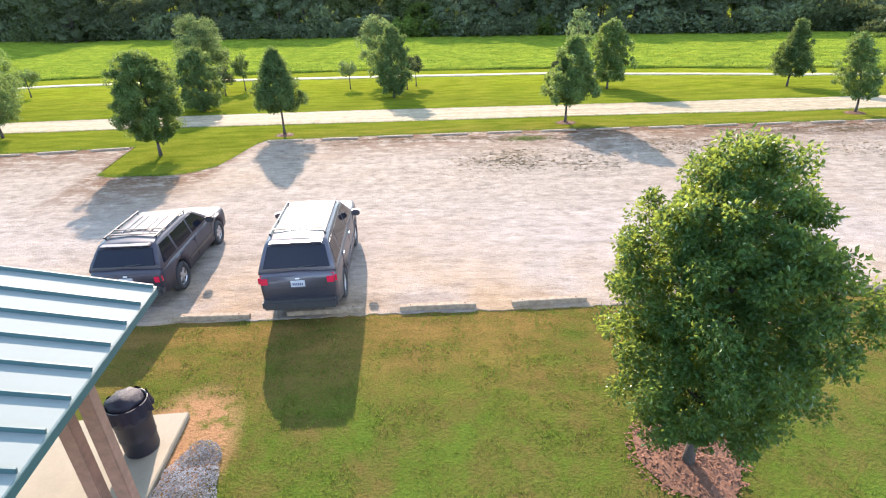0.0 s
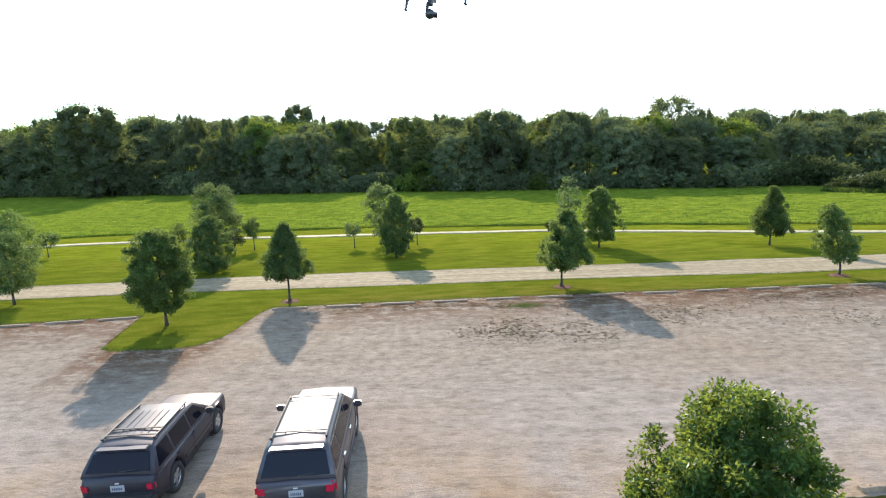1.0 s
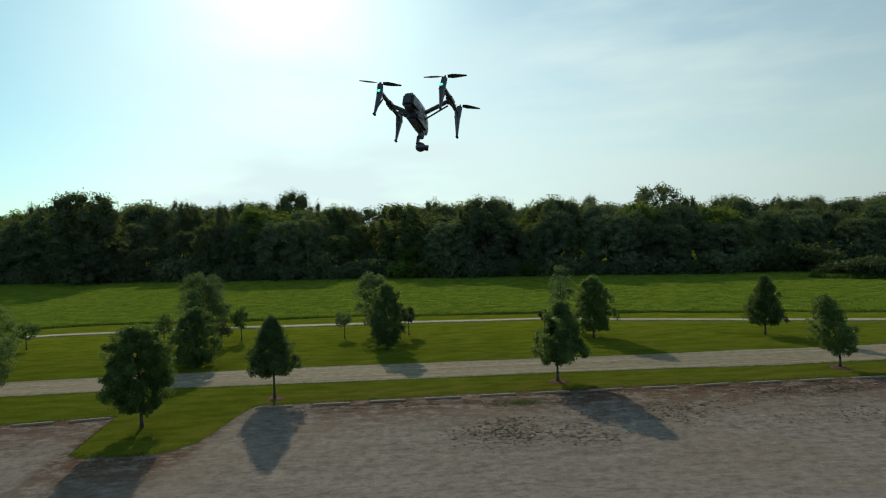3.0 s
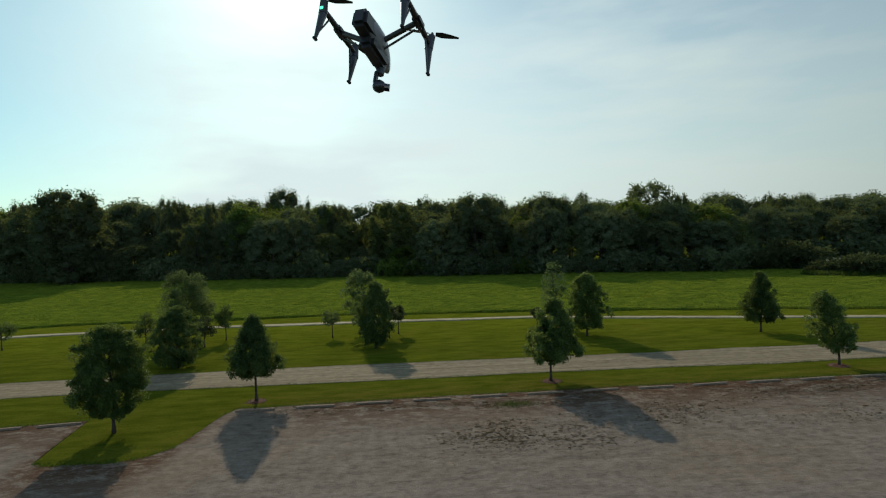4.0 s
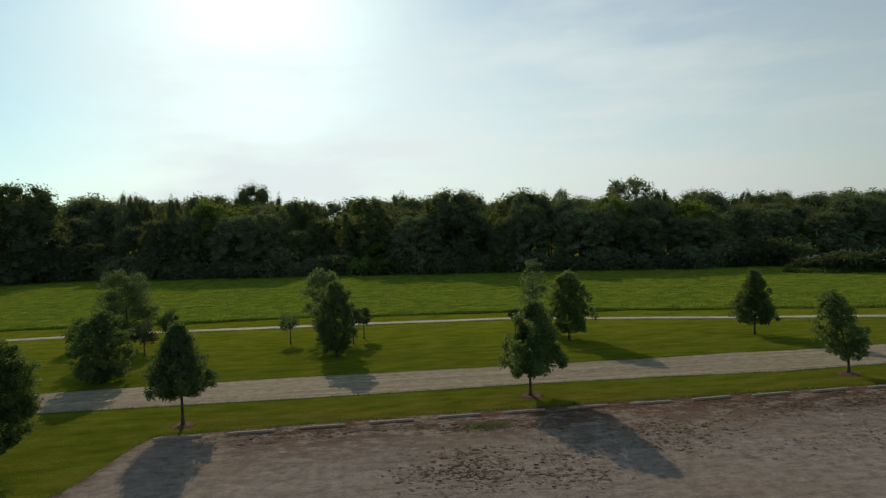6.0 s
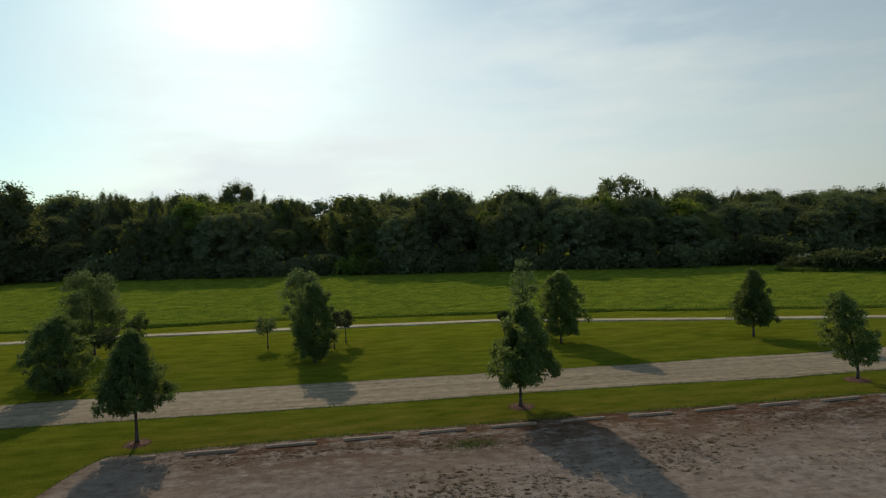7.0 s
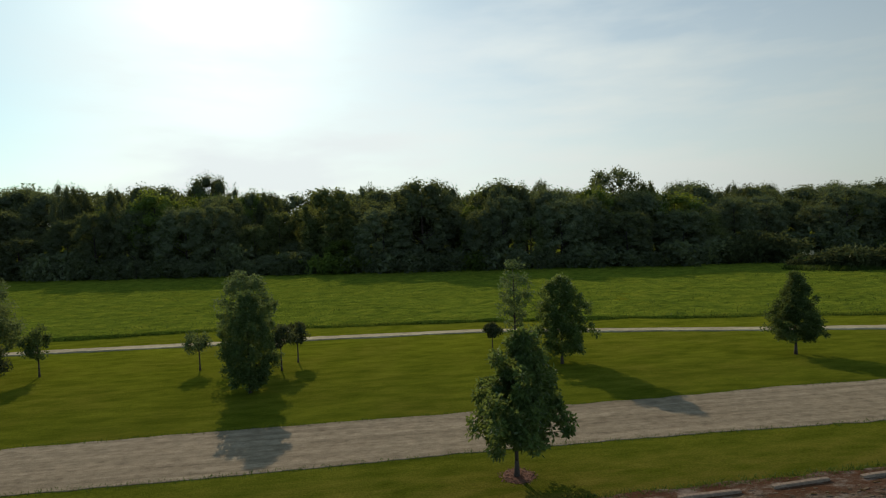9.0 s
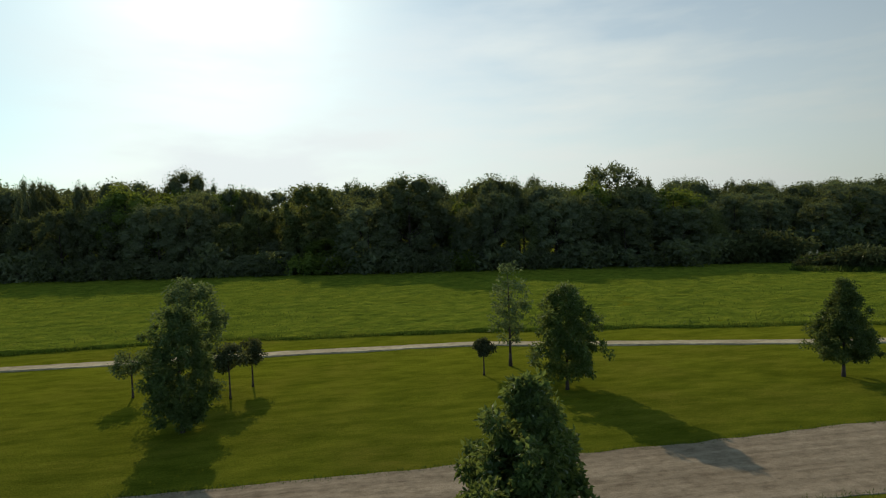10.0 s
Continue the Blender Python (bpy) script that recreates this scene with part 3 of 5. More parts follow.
def crown_mesh(rng, height, radius, bottom, shape, count, leaf, clumps, spread, lean=(0, 0), ragged=0.35):
    """Clump centres through the crown, and leaves scattered about each of them."""
    cen = []
    phase = rng.uniform(0, 6.28, 4)
    while len(cen) < clumps:
        u = rng.random()
        a = rng.uniform(0, 2 * math.pi)
        env = crown_radius(shape, u) * (1 + ragged * 0.5 * (math.sin(2 * a + phase[0] + 3 * u) + math.sin(3 * a + phase[1] - 7 * u)) * 0.6 + ragged * 0.5 * rng.normal())
        if rng.random() > 0.25 + 0.75 * min(1.0, env):
            continue
        rho = env * math.sqrt(rng.uniform(0.12, 0.95)) * radius
        z = bottom + 0.5 * spread * radius + u * (height - bottom - 1.4 * spread * radius)
        cen.append((math.cos(a) * rho + lean[0] * u, math.sin(a) * rho + lean[1] * u, z))
    cen = np.array(cen)
    size = spread * radius * rng.uniform(0.6, 1.4, len(cen))
    pick = rng.integers(0, len(cen), count)
    off = rng.normal(size=(count, 3))
    off /= np.maximum(np.linalg.norm(off, axis=1, keepdims=True), 1e-6)
    off *= (rng.random((count, 1)) ** 0.45)
    off[:, 2] *= 0.95
    p = cen[pick] + off * size[pick][:, None]
    p[:, 2] = np.maximum(p[:, 2], bottom * 0.8 + 0.03)
    d = rng.normal(size=(count, 3)) + off * 0.8
    d[:, 2] -= 0.25
    d /= np.linalg.norm(d, axis=1, keepdims=True)
    nrm = rng.normal(size=(count, 3)) * 0.8 + np.array((0, 0, 0.6))
    s = np.cross(d, nrm)
    s /= np.maximum(np.linalg.norm(s, axis=1, keepdims=True), 1e-6)
    L = leaf * rng.uniform(0.65, 1.35, (count, 1))
    mid = p + d * L * 0.5 + np.cross(s, d) * L * 0.08
    v = np.stack((p, mid + s * L * 0.25, p + d * L, mid - s * L * 0.25), axis=1).reshape(-1, 3)
    f = np.arange(count * 4).reshape(-1, 4)
    return v, f, cen


def trunk_mesh(rng, height, radius, bottom, cen, lean, limbs):
    bm = bmesh.new()
    r0 = radius
    seg = []
    n = 7
    for i in range(n + 1):
        u = i / n
        z = u * height * 0.86
        k = max(0.0, (z - bottom) / (height - bottom))
        w = 0.03 * height * 0.25
        seg.append((Vector((lean[0] * k + w * math.sin(3 * u + 1) * u, lean[1] * k + w * math.cos(4 * u) * u, z)), r0 * (1 - u) ** 0.8 * (1.0 + (0.5 if i == 0 else 0)) + 0.012))
    for (a, ra), (b, rb) in zip(seg[:-1], seg[1:]):
        rod(bm, a, b, ra, rb, 8)
    order = sorted(range(len(cen)), key=lambda i: rng.random())[:limbs]
    for i in order:
        c = Vector(cen[i])
        z = max(bottom * 0.95, c.z - 0.55 * math.hypot(c.x, c.y) - 0.1)
        k = min(1.0, z / (height * 0.86))
        j = min(n - 1, int(k * n))
        a = seg[j][0].lerp(seg[j + 1][0], k * n - j)
        mid = a.lerp(c, 0.5) + Vector((0, 0, 0.08 * (c - a).length))
        rr = max(0.012, seg[j][1] * 0.45)
        rod(bm, a, mid, rr, rr * 0.6, 6)
        rod(bm, mid, c, rr * 0.6, 0.006, 6)
    return bm


def tree(name, x, y, height, radius, bottom, shape, leaves, count, leaf, label, seed, lean=(0, 0), trunk=None, clumps=None, spread=0.24, limbs=14, group="young trees round the lot", ragged=0.24):
    rng = np.random.default_rng(seed)
    root = empty(name, pose(x, y, ground_z(y) - 0.02, 0, 0, 0), label, "tree", group)
    v, f, cen = crown_mesh(rng, height, radius, bottom, shape, count, leaf, clumps or 70, spread, lean, ragged)
    ob = new("crown", mesh_from("crown", v, f, leaves))
    ob.parent = root
    part("trunk", trunk_mesh(rng, height, trunk or 0.010 * height + 0.008, bottom, cen, lean, limbs), BARK, root, "", True)
    return root


def mulch(x, y, r, seed, label):
    """A low round bed of shredded bark with loose chips."""
    rng = np.random.default_rng(seed)
    root = empty("mulch_bed", pose(x, y, ground_z(y), 0, 0, 0), label, "mulch bed", "mulch beds under trees")
    bm = bmesh.new()
    mid = bm.verts.new((0, 0, 0.07))
    rings = []
    for q in (0.45, 0.8, 1.0):
        rings.append([bm.verts.new((r * q * math.cos(a) * (1 + 0.16 * wob(math.cos(a), math.sin(a), 1.5, seed)), r * q * math.sin(a) * (1 + 0.16 * wob(math.cos(a), math.sin(a), 1.5, seed)), 0.075 * (1 - q ** 2) - 0.01 + 0.012 * rng.random())) for a in np.linspace(0, 2 * math.pi, 28)[:-1]])
    m = len(rings[0])
    for i in range(m):
        j = (i + 1) % m
        bm.faces.new((mid, rings[0][i], rings[0][j]))
        for a, b in zip(rings[:-1], rings[1:]):
            bm.faces.new((a[i], b[i], b[j], a[j]))
    part("mound", bm, MULCH, root, "", True)
    n = int(1500 * r * r)
    a, q = rng.uniform(0, 6.28, n), r * 1.15 * rng.random(n) ** 0.55
    p = np.stack((q * np.cos(a), q * np.sin(a), 0.08 * np.maximum(0, 1 - (q / r) ** 2) + 0.006 + 0.01 * rng.random(n)), axis=1)
    b = rng.uniform(0, 6.28, n)
    d = np.stack((np.cos(b), np.sin(b), rng.normal(0, 0.25, n)), axis=1) * rng.uniform(0.03, 0.08, (n, 1))
    s = np.stack((-np.sin(b), np.cos(b), rng.normal(0, 0.3, n)), axis=1) * 0.012
    v = np.stack((p - s, p + d - s, p + d + s, p + s), axis=1).reshape(-1, 3)
    ob = new("shredded_bark", mesh_from("shredded_bark", v, np.arange(n * 4).reshape(-1, 4), MULCH))
    ob.parent = root
    tagged(ob, kind="stuff")
    return root


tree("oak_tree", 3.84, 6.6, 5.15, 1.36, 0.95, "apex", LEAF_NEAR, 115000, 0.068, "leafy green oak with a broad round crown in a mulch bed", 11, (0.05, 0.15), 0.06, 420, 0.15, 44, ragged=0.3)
mulch(3.9, 6.8, 0.8, 3, "red-brown mulch bed under the leafy oak")
tree("shade_tree", -13.3, 24.5, 4.7, 1.3, 0.85, "apex", LEAF_OAK, 46000, 0.1, "round-crowned young oak on the grass island of the lot", 21, clumps=340, spread=0.15, limbs=26)
tree("shade_tree", -8.43, 27.95, 4.4, 1.4, 1.3, "cone", LEAF_DARK, 30000, 0.1, "dark pyramid-shaped young tree behind a wheel stop", 22, clumps=300, spread=0.145, limbs=18)
tree("shade_tree", 6.5, 29.25, 4.5, 1.62, 1.1, "cone", LEAF_OAK, 22000, 0.145, "pyramid-shaped young oak by the lot's edge in red mulch", 23, lean=(0.28, 0.0), clumps=170, spread=0.15, limbs=34, ragged=0.46)
tree("shade_tree", 22.5, 29.95, 4.25, 1.05, 0.8, "egg", LEAF_OAK, 17000, 0.1, "thin young oak leaning over by the lane", 24, lean=(-0.85, 0.1), clumps=160, spread=0.165, limbs=18)
tree("shade_tree", 12.2, 41.75, 4.95, 1.55, 0.55, "egg", LEAF_OAK, 20000, 0.14, "broad young tree on the lawn beyond the lane", 25, clumps=260, spread=0.145, ragged=0.34)
tree("slender_tree", 10.8, 46.5, 5.8, 1.0, 1.2, "open", LEAF_PALE, 3000, 0.16, "slender pale tree with a sparse airy crown", 26, clumps=70)
tree("shade_tree", -3.84, 40.3, 4.95, 1.28, 0.3, "apex", LEAF_DARK, 24000, 0.12, "dense dark young tree in front of a paler one", 27, clumps=300, spread=0.145)
tree("slender_tree", -5.6, 47.0, 5.65, 1.5, 0.8, "open", LEAF_PALE, 7500, 0.17, "tall pale tree with an open crown", 28, clumps=80)
tree("shade_tree", 24.95, 40.5, 4.7, 1.42, 0.75, "cone", LEAF_DARK, 24000, 0.115, "pyramid-shaped dark tree standing alone on the lawn", 29, clumps=260, spread=0.145, ragged=0.34)
tree("shade_tree", -20.3, 46.6, 6.15, 2.05, 1.3, "round", LEAF_PALE, 20000, 0.13, "taller pale round tree in a clump on the lawn", 30, clumps=100)
tree("shade_tree", -16.4, 36.6, 4.15, 1.42, 0.15, "apex", LEAF_DARK, 24000, 0.125, "bushy young tree in front of the clump", 31, clumps=300, spread=0.145)
tree("shade_tree", -30.4, 36.9, 4.95, 1.55, 0.75, "round", LEAF_OAK, 10000, 0.13, "broad young tree beyond the lane", 32, clumps=300, spread=0.145)
tree("shade_tree", -24.5, 29.2, 4.3, 1.55, 0.8, "round", LEAF_DARK, 16000, 0.11, "dark round young tree beside the lane", 33, clumps=300, spread=0.145)
SMALL = "small dark-leaved ornamental tree on a thin stem"
for i, (x, y, h, r, b) in enumerate(((-8.0, 45.7, 2.5, 0.85, 1.1), (-3.15, 44.35, 2.7, 0.72, 1.3), (-2.52, 46.05, 2.5, 0.62, 1.2), (9.05, 45.1, 1.9, 0.46, 1.05), (-23.9, 46.7, 2.7, 1.1, 0.7), (-17.7, 43.7, 2.6, 0.85, 0.9), (-17.1, 46.5, 3.1, 0.66, 1.05), (-35.3, 46.0, 2.35, 1.05, 0.85))):
    tree("ornamental_tree", x, y, h, r, b, "round", LEAF_PALE if i == 0 else LEAF_PLUM if i in (1, 2, 3, 5) else LEAF_DARK, 1300 if i == 0 else 2300, 0.14, SMALL, 50 + i, trunk=0.035, clumps=26, spread=0.34, limbs=8, group="small ornamental trees on the lawn")
mulch(6.55, 29.3, 0.5, 5, "small red-brown mulch bed at a tree's foot")
mulch(22.5, 29.95, 0.5, 6, "small red-brown mulch bed at a tree's foot")
mulch(-8.43, 27.95, 0.45, 7, "small red-brown mulch bed at a tree's foot")


# ---- the woods beyond the meadow ----
ICO = bmesh.new()
bmesh.ops.create_icosphere(ICO, subdivisions=1, radius=1.0)
ICO_V = np.array([v.co[:] for v in ICO.verts])
ICO_F = np.array([[v.index for v in f.verts] for f in ICO.faces])
ICO.free()


def dome(flat):
    return lambda u: (1 - u ** flat) ** 0.5 * (0.86 + 0.14 * min(1.0, u / 0.3))


def bell(u):
    """Widest at two fifths of its height, drawn in towards the foot."""
    return math.sqrt(max(0.02, 1 - ((u - 0.42) / 0.6) ** 2)) if u > 0.42 else 0.66 + 0.34 * math.sin(u / 0.42 * math.pi / 2)


def spire(u):
    return (1 - u) ** 0.8 * (0.7 + 0.3 * min(1.0, u / 0.15)) + 0.05


def parasol(u):
    return math.sqrt(max(0.02, 1 - ((u - 0.35) / 0.66) ** 2))


def lobed_crown(rng, height, radius, bottom, lobes, count, leaf, outline, sizes, core=0.7):
    """Billowing heads of foliage heaped into one outline, each a dense core in a ragged shell of leaves."""
    cen, size = [], []
    for i in range(lobes):
        u = 0.93 * (i + rng.random()) / lobes
        a = i * 2.4 + rng.uniform(-0.5, 0.5)
        q = radius * rng.uniform(*sizes)
        rho = max(0.0, outline(u) * radius - q * 0.8) * rng.uniform(0.7, 1.08)
        cen.append((rho * math.cos(a), rho * math.sin(a), bottom + u * (height - bottom) * 0.94))
        size.append(q)
    cen, size = np.array(cen), np.array(size)
    v, f = [], []
    for c, q in zip(cen, size):
        f.append(ICO_F + 12 * len(v))
        v.append(c + ICO_V * np.array((1.0, 1.0, 0.85)) * q * core * rng.uniform(0.75, 1.15, (12, 1)))
    cv, cf = np.concatenate(v), np.concatenate(f)
    pick = rng.choice(len(cen), count, p=size ** 2 / np.sum(size ** 2))
    off = rng.normal(size=(count, 3))
    off[:, 2] = np.where(rng.random(count) < 0.4, np.abs(off[:, 2]), off[:, 2])
    off /= np.linalg.norm(off, axis=1, keepdims=True)
    p = cen[pick] + off * (size[pick] * (0.6 + 0.95 * rng.random(count) ** 1.7))[:, None] * np.array((1, 1, 0.88))
    nrm = off * 0.6 + rng.normal(size=(count, 3)) * 0.9
    d = np.cross(nrm, rng.normal(size=(count, 3)))
    d /= np.maximum(np.linalg.norm(d, axis=1, keepdims=True), 1e-6)
    w = np.cross(nrm, d)
    w /= np.maximum(np.linalg.norm(w, axis=1, keepdims=True), 1e-6)
    L = leaf * rng.uniform(0.5, 1.4, (count, 1))
    lv = np.stack((p - w * L * 0.4, p + w * L * 0.4, p + d * L), axis=1).reshape(-1, 3)
    lf = np.arange(count * 3).reshape(-1, 3) + len(cv)
    av = np.concatenate((cv, lv))
    av[:, 2] = np.maximum(av[:, 2], 0.03)
    av[:, 2] *= height / av[:, 2].max()
    return av, np.concatenate((cf, lf)), cen


WOOD_LABEL = "tall dense broadleaf tree at the edge of the woods"


def wood_proto(seed, leaves, bottom, lobes, count, outline, sizes=(0.15, 0.36), label=WOOD_LABEL, leaf=0.33, core=0.7):
    rng = np.random.default_rng(seed)
    root = empty("woodland_tree", Matrix(), label, "tree", "trees of the far woods")
    v, f, cen = lobed_crown(rng, 15.0, 5.6, bottom, lobes, count, leaf, outline, sizes, core)
    ob = new("crown", mesh_from("crown", v, f, leaves))
    ob.parent = root
    part("trunk", trunk_mesh(rng, 15.0, 0.28, 2.0, cen, (0, 0), 12), BARK, root, "", True)
    return root


protos = [
    wood_proto(101, LEAF_WOOD, 0.8, 120, 14500, bell, (0.1, 0.27), leaf=0.275),
    wood_proto(102, LEAF_WOOD, 0.8, 125, 14500, bell, (0.09, 0.25), leaf=0.275),
    wood_proto(103, LEAF_LIME, 0.6, 105, 13000, dome(2.1), (0.1, 0.24), leaf=0.27),
    wood_proto(104, LEAF_WOOD, 5.0, 34, 6200, dome(2.6), (0.15, 0.34)),
    wood_proto(105, LEAF_LIME, 5.0, 34, 6200, dome(3.0), (0.15, 0.3)),
    wood_proto(106, LEAF_WOOD, 5.5, 24, 6500, dome(2.4), (0.14, 0.3)),
    wood_proto(107, LEAF_OLIVE, 1.0, 56, 9000, dome(2.6), (0.1, 0.26), "pale olive tree with drooping feathery foliage"),
    wood_proto(108, LEAF_WOOD, 10.0, 26, 6000, parasol, (0.2, 0.32), "lone tree with a flat rounded crown above the woods", 0.26),
    wood_proto(109, LEAF_WOOD, 7.5, 48, 7500, parasol, (0.13, 0.24), "tall open tree with clumps of leaves on bare limbs", 0.3, 0.4),
    wood_proto(110, LEAF_WOOD, 4.0, 40, 5000, spire, (0.12, 0.3), "narrow pointed tree standing above the woods"),
]
used = set()


def unscaled(ob):
    """Takes back the size of a tree that is copied, so that each copy gets its own."""
    return Matrix.Diagonal((*[1 / k for k in ob.scale], 1))


def place_wood(i, x, y, h, w):
    m = pose(x, y, -0.55, 0, 0, random.uniform(0, 360)) @ Matrix.Diagonal((w / 11.0, w / 11.0, h / 15.0, 1))
    if i in used:
        copy_thing(protos[i], m @ unscaled(protos[i]))
    else:
        used.add(i)
        protos[i].matrix_basis = m


tops = lerp_table(((-190, 21.1), (-109, 20.3), (-100, 20), (-92, 20.7), (-84, 21.1), (-69, 19.7), (-56, 19.3), (-37, 18.6), (-26, 17.8), (-18, 17), (-12, 17.4), (-1, 17.4), (6, 17), (12, 16.4), (19, 14.9), (24, 16.3), (29, 15.7), (39, 15.7), (49, 15.2), (54, 14.5), (70, 15.2), (80, 14.5), (98, 14.4), (140, 16.2)))
# how tall the outermost trees stand against those behind: full walls, and bays with low young growth
front = lerp_table(((-190, 1.0), (-86, 1.0), (-79, 1.0), (-74, 0.55), (-63, 0.58), (-52, 0.8), (-45, 0.92), (-28, 1.0), (-25, 0.3), (-7, 0.27), (-1, 0.6), (4, 0.8), (9, 0.98), (19, 0.92), (27, 1.05), (36, 1.0), (42, 0.82), (55, 0.8), (62, 0.88), (140, 0.9)))
for row, (back, step, lo, hi) in enumerate(((2.5, 8.0, 0.74, 1.04), (9.5, 7.6, 0.76, 1.03), (19.0, 6.8, 0.82, 1.03), (33.0, 6.4, 0.97, 1.04))):
    x = -138.0 - 8 * row
    while x < 108 + 8 * row:
        xx = x + random.uniform(-1.5, 1.5)
        h = tops(xx) * random.uniform(lo, hi) * (front(xx) if row == 0 else min(1.0, front(xx) + 0.12 * row ** 1.7))
        i = random.choice((0, 1, 0, 1, 2, 0, 1) if row == 0 else (0, 1, 2, 3, 3, 4, 5) if row == 1 else (3, 3, 4, 5, 3, 5))
        w = h * random.uniform(0.6, 1.0 if row < 2 else 0.85)
        place_wood(i, xx, wood_edge(xx) + back + w * 0.2 + random.uniform(-2, 2), h, w if h > 10 else 9.0)
        x += step * tops(x) / 18.5 * random.uniform(0.8, 1.2)
# heads that stand out over the canopy
for i, x, y, h, w in (
        (1, -79.2, 120.0, 21.4, 15.0), (3, -84.4, 152.0, 20.9, 15.0), (8, -66.3, 136.0, 19.9, 4.6), (8, -62.8, 136.0, 19.4, 4.6), (5, -50.3, 125.0, 17.7, 4.6),
        (4, -41.5, 122.0, 16.6, 10.5), (7, -40.6, 152.0, 23.2, 10.5), (9, -31.2, 140.0, 18.7, 4.2), (3, -26.0, 132.0, 16.6, 6.0), (8, -21.5, 130.0, 16.4, 5.4),
        (6, -7.5, 116.0, 15.2, 12.0), (5, -1.0, 135.0, 17.6, 7.0), (5, 8.2, 112.0, 15.7, 5.5), (3, 16.6, 125.0, 16.3, 6.5), (5, 23.0, 105.0, 14.7, 5.0),
        (5, 27.0, 106.0, 14.6, 5.0), (8, 36.6, 125.0, 16.8, 4.0), (8, 46.2, 110.0, 17.6, 10.5), (6, 52.9, 110.0, 14.3, 5.0), (4, 40.0, 104.0, 13.6, 8.0),
        (7, 72.4, 130.0, 16.0, 7.5), (5, 84.5, 130.0, 15.1, 4.5), (7, 100.7, 140.0, 15.6, 7.0), (5, 99.5, 125.0, 13.5, 5.0), (5, 106.5, 125.0, 13.8, 5.5), (5, -113.5, 150.0, 21.3, 6.0)):
    place_wood(i, x, y, h + 0.9, w * 1.1)
for x, back, h in ((-22.0, 9.0, 9.5), (-18.0, 13.0, 12.0), (-13.0, 15.0, 13.0), (-8.0, 12.0, 11.5), (57.0, 3.0, 8.5), (62.0, 3.0, 9.5), (27.3, 4.0, 9.0)):
    place_wood(6, x, wood_edge(x) + back, h, 8.5)


def shrub_proto(seed, leaves):
    rng = np.random.default_rng(seed)
    root = empty("shrub", Matrix(), "low dense green shrub along the woods' edge", "shrub", "undergrowth of the far woods")
    v, f, cen = crown_mesh(rng, 3.6, 2.4, 0.05, "wood", 650, 0.58, 40, 0.3, (0, 0), 0.5)
    ob = new("foliage", mesh_from("foliage", v, f, leaves))
    ob.parent = root
    part("stem", trunk_mesh(rng, 3.0, 0.06, 0.3, cen, (0, 0), 6), BARK, root)
    return root


shrubs = [shrub_proto(201, LEAF_WOOD), shrub_proto(202, LEAF_LIME), shrub_proto(203, LEAF_BUSH)]
shrub_used = set()
spots = []
x = -138.0
while x < 108:
    spots.append((0 if random.random() < 0.92 else 1, x + random.uniform(-1, 1), wood_edge(x) + random.uniform(0.2, 1.8), random.uniform(0.7, 1.5)))
    x += 2.9
for i in range(16):
    spots.append((2, 59.5 + i * 0.75 + random.uniform(-0.5, 0.5), 80.0 - i * 0.42 + random.uniform(-0.8, 1.6), random.uniform(0.5, 0.75) + 0.03 * i))
for i in range(9):
    spots.append((2, 56.0 + i * 1.25 + random.uniform(-0.5, 0.5), 94.0 - 0.3 * i + random.uniform(-1.5, 1.5), random.uniform(0.8, 1.5)))
for i, x, y, s in spots:
    m = pose(x, y, -0.5, 0, 0, random.uniform(0, 360)) @ Matrix.Diagonal((s, s, s * random.uniform(0.8, 1.2), 1))
    if i in shrub_used:
        copy_thing(shrubs[i], m @ unscaled(shrubs[i]))
    else:
        shrub_used.add(i)
        shrubs[i].matrix_basis = m


# ---- cars ----
def loft(stations, section):
    """Joins equal cross-sections along y, mirrored in x, closed at both ends."""
    bm = bmesh.new()
    rings = []
    for y in stations:
        half = section(y)
        pts = half + [(-x, z) for x, z in half[::-1] if abs(x) > 1e-6]
        rings.append([bm.verts.new((x, y, z)) for x, z in pts])
    n = len(rings[0])
    for a, b in zip(rings[:-1], rings[1:]):
        for j in range(n):
            k = (j + 1) % n
            bm.faces.new((a[j], a[k], b[k], b[j]))
    bm.faces.new(rings[0])
    bm.faces.new(rings[-1])
    bmesh.ops.recalc_face_normals(bm, faces=bm.faces)
    return bm


def pane(points, inward):
    """A thin slab with the given outer corners."""
    bm = bmesh.new()
    a = [bm.verts.new(p) for p in points]
    b = [bm.verts.new(Vector(p) + Vector(inward)) for p in points]
    n = len(a)
    bm.faces.new(a)
    bm.faces.new(b[::-1])
    for i in range(n):
        j = (i + 1) % n
        bm.faces.new((a[i], b[i], b[j], a[j]))
    bmesh.ops.recalc_face_normals(bm, faces=bm.faces)
    return bm


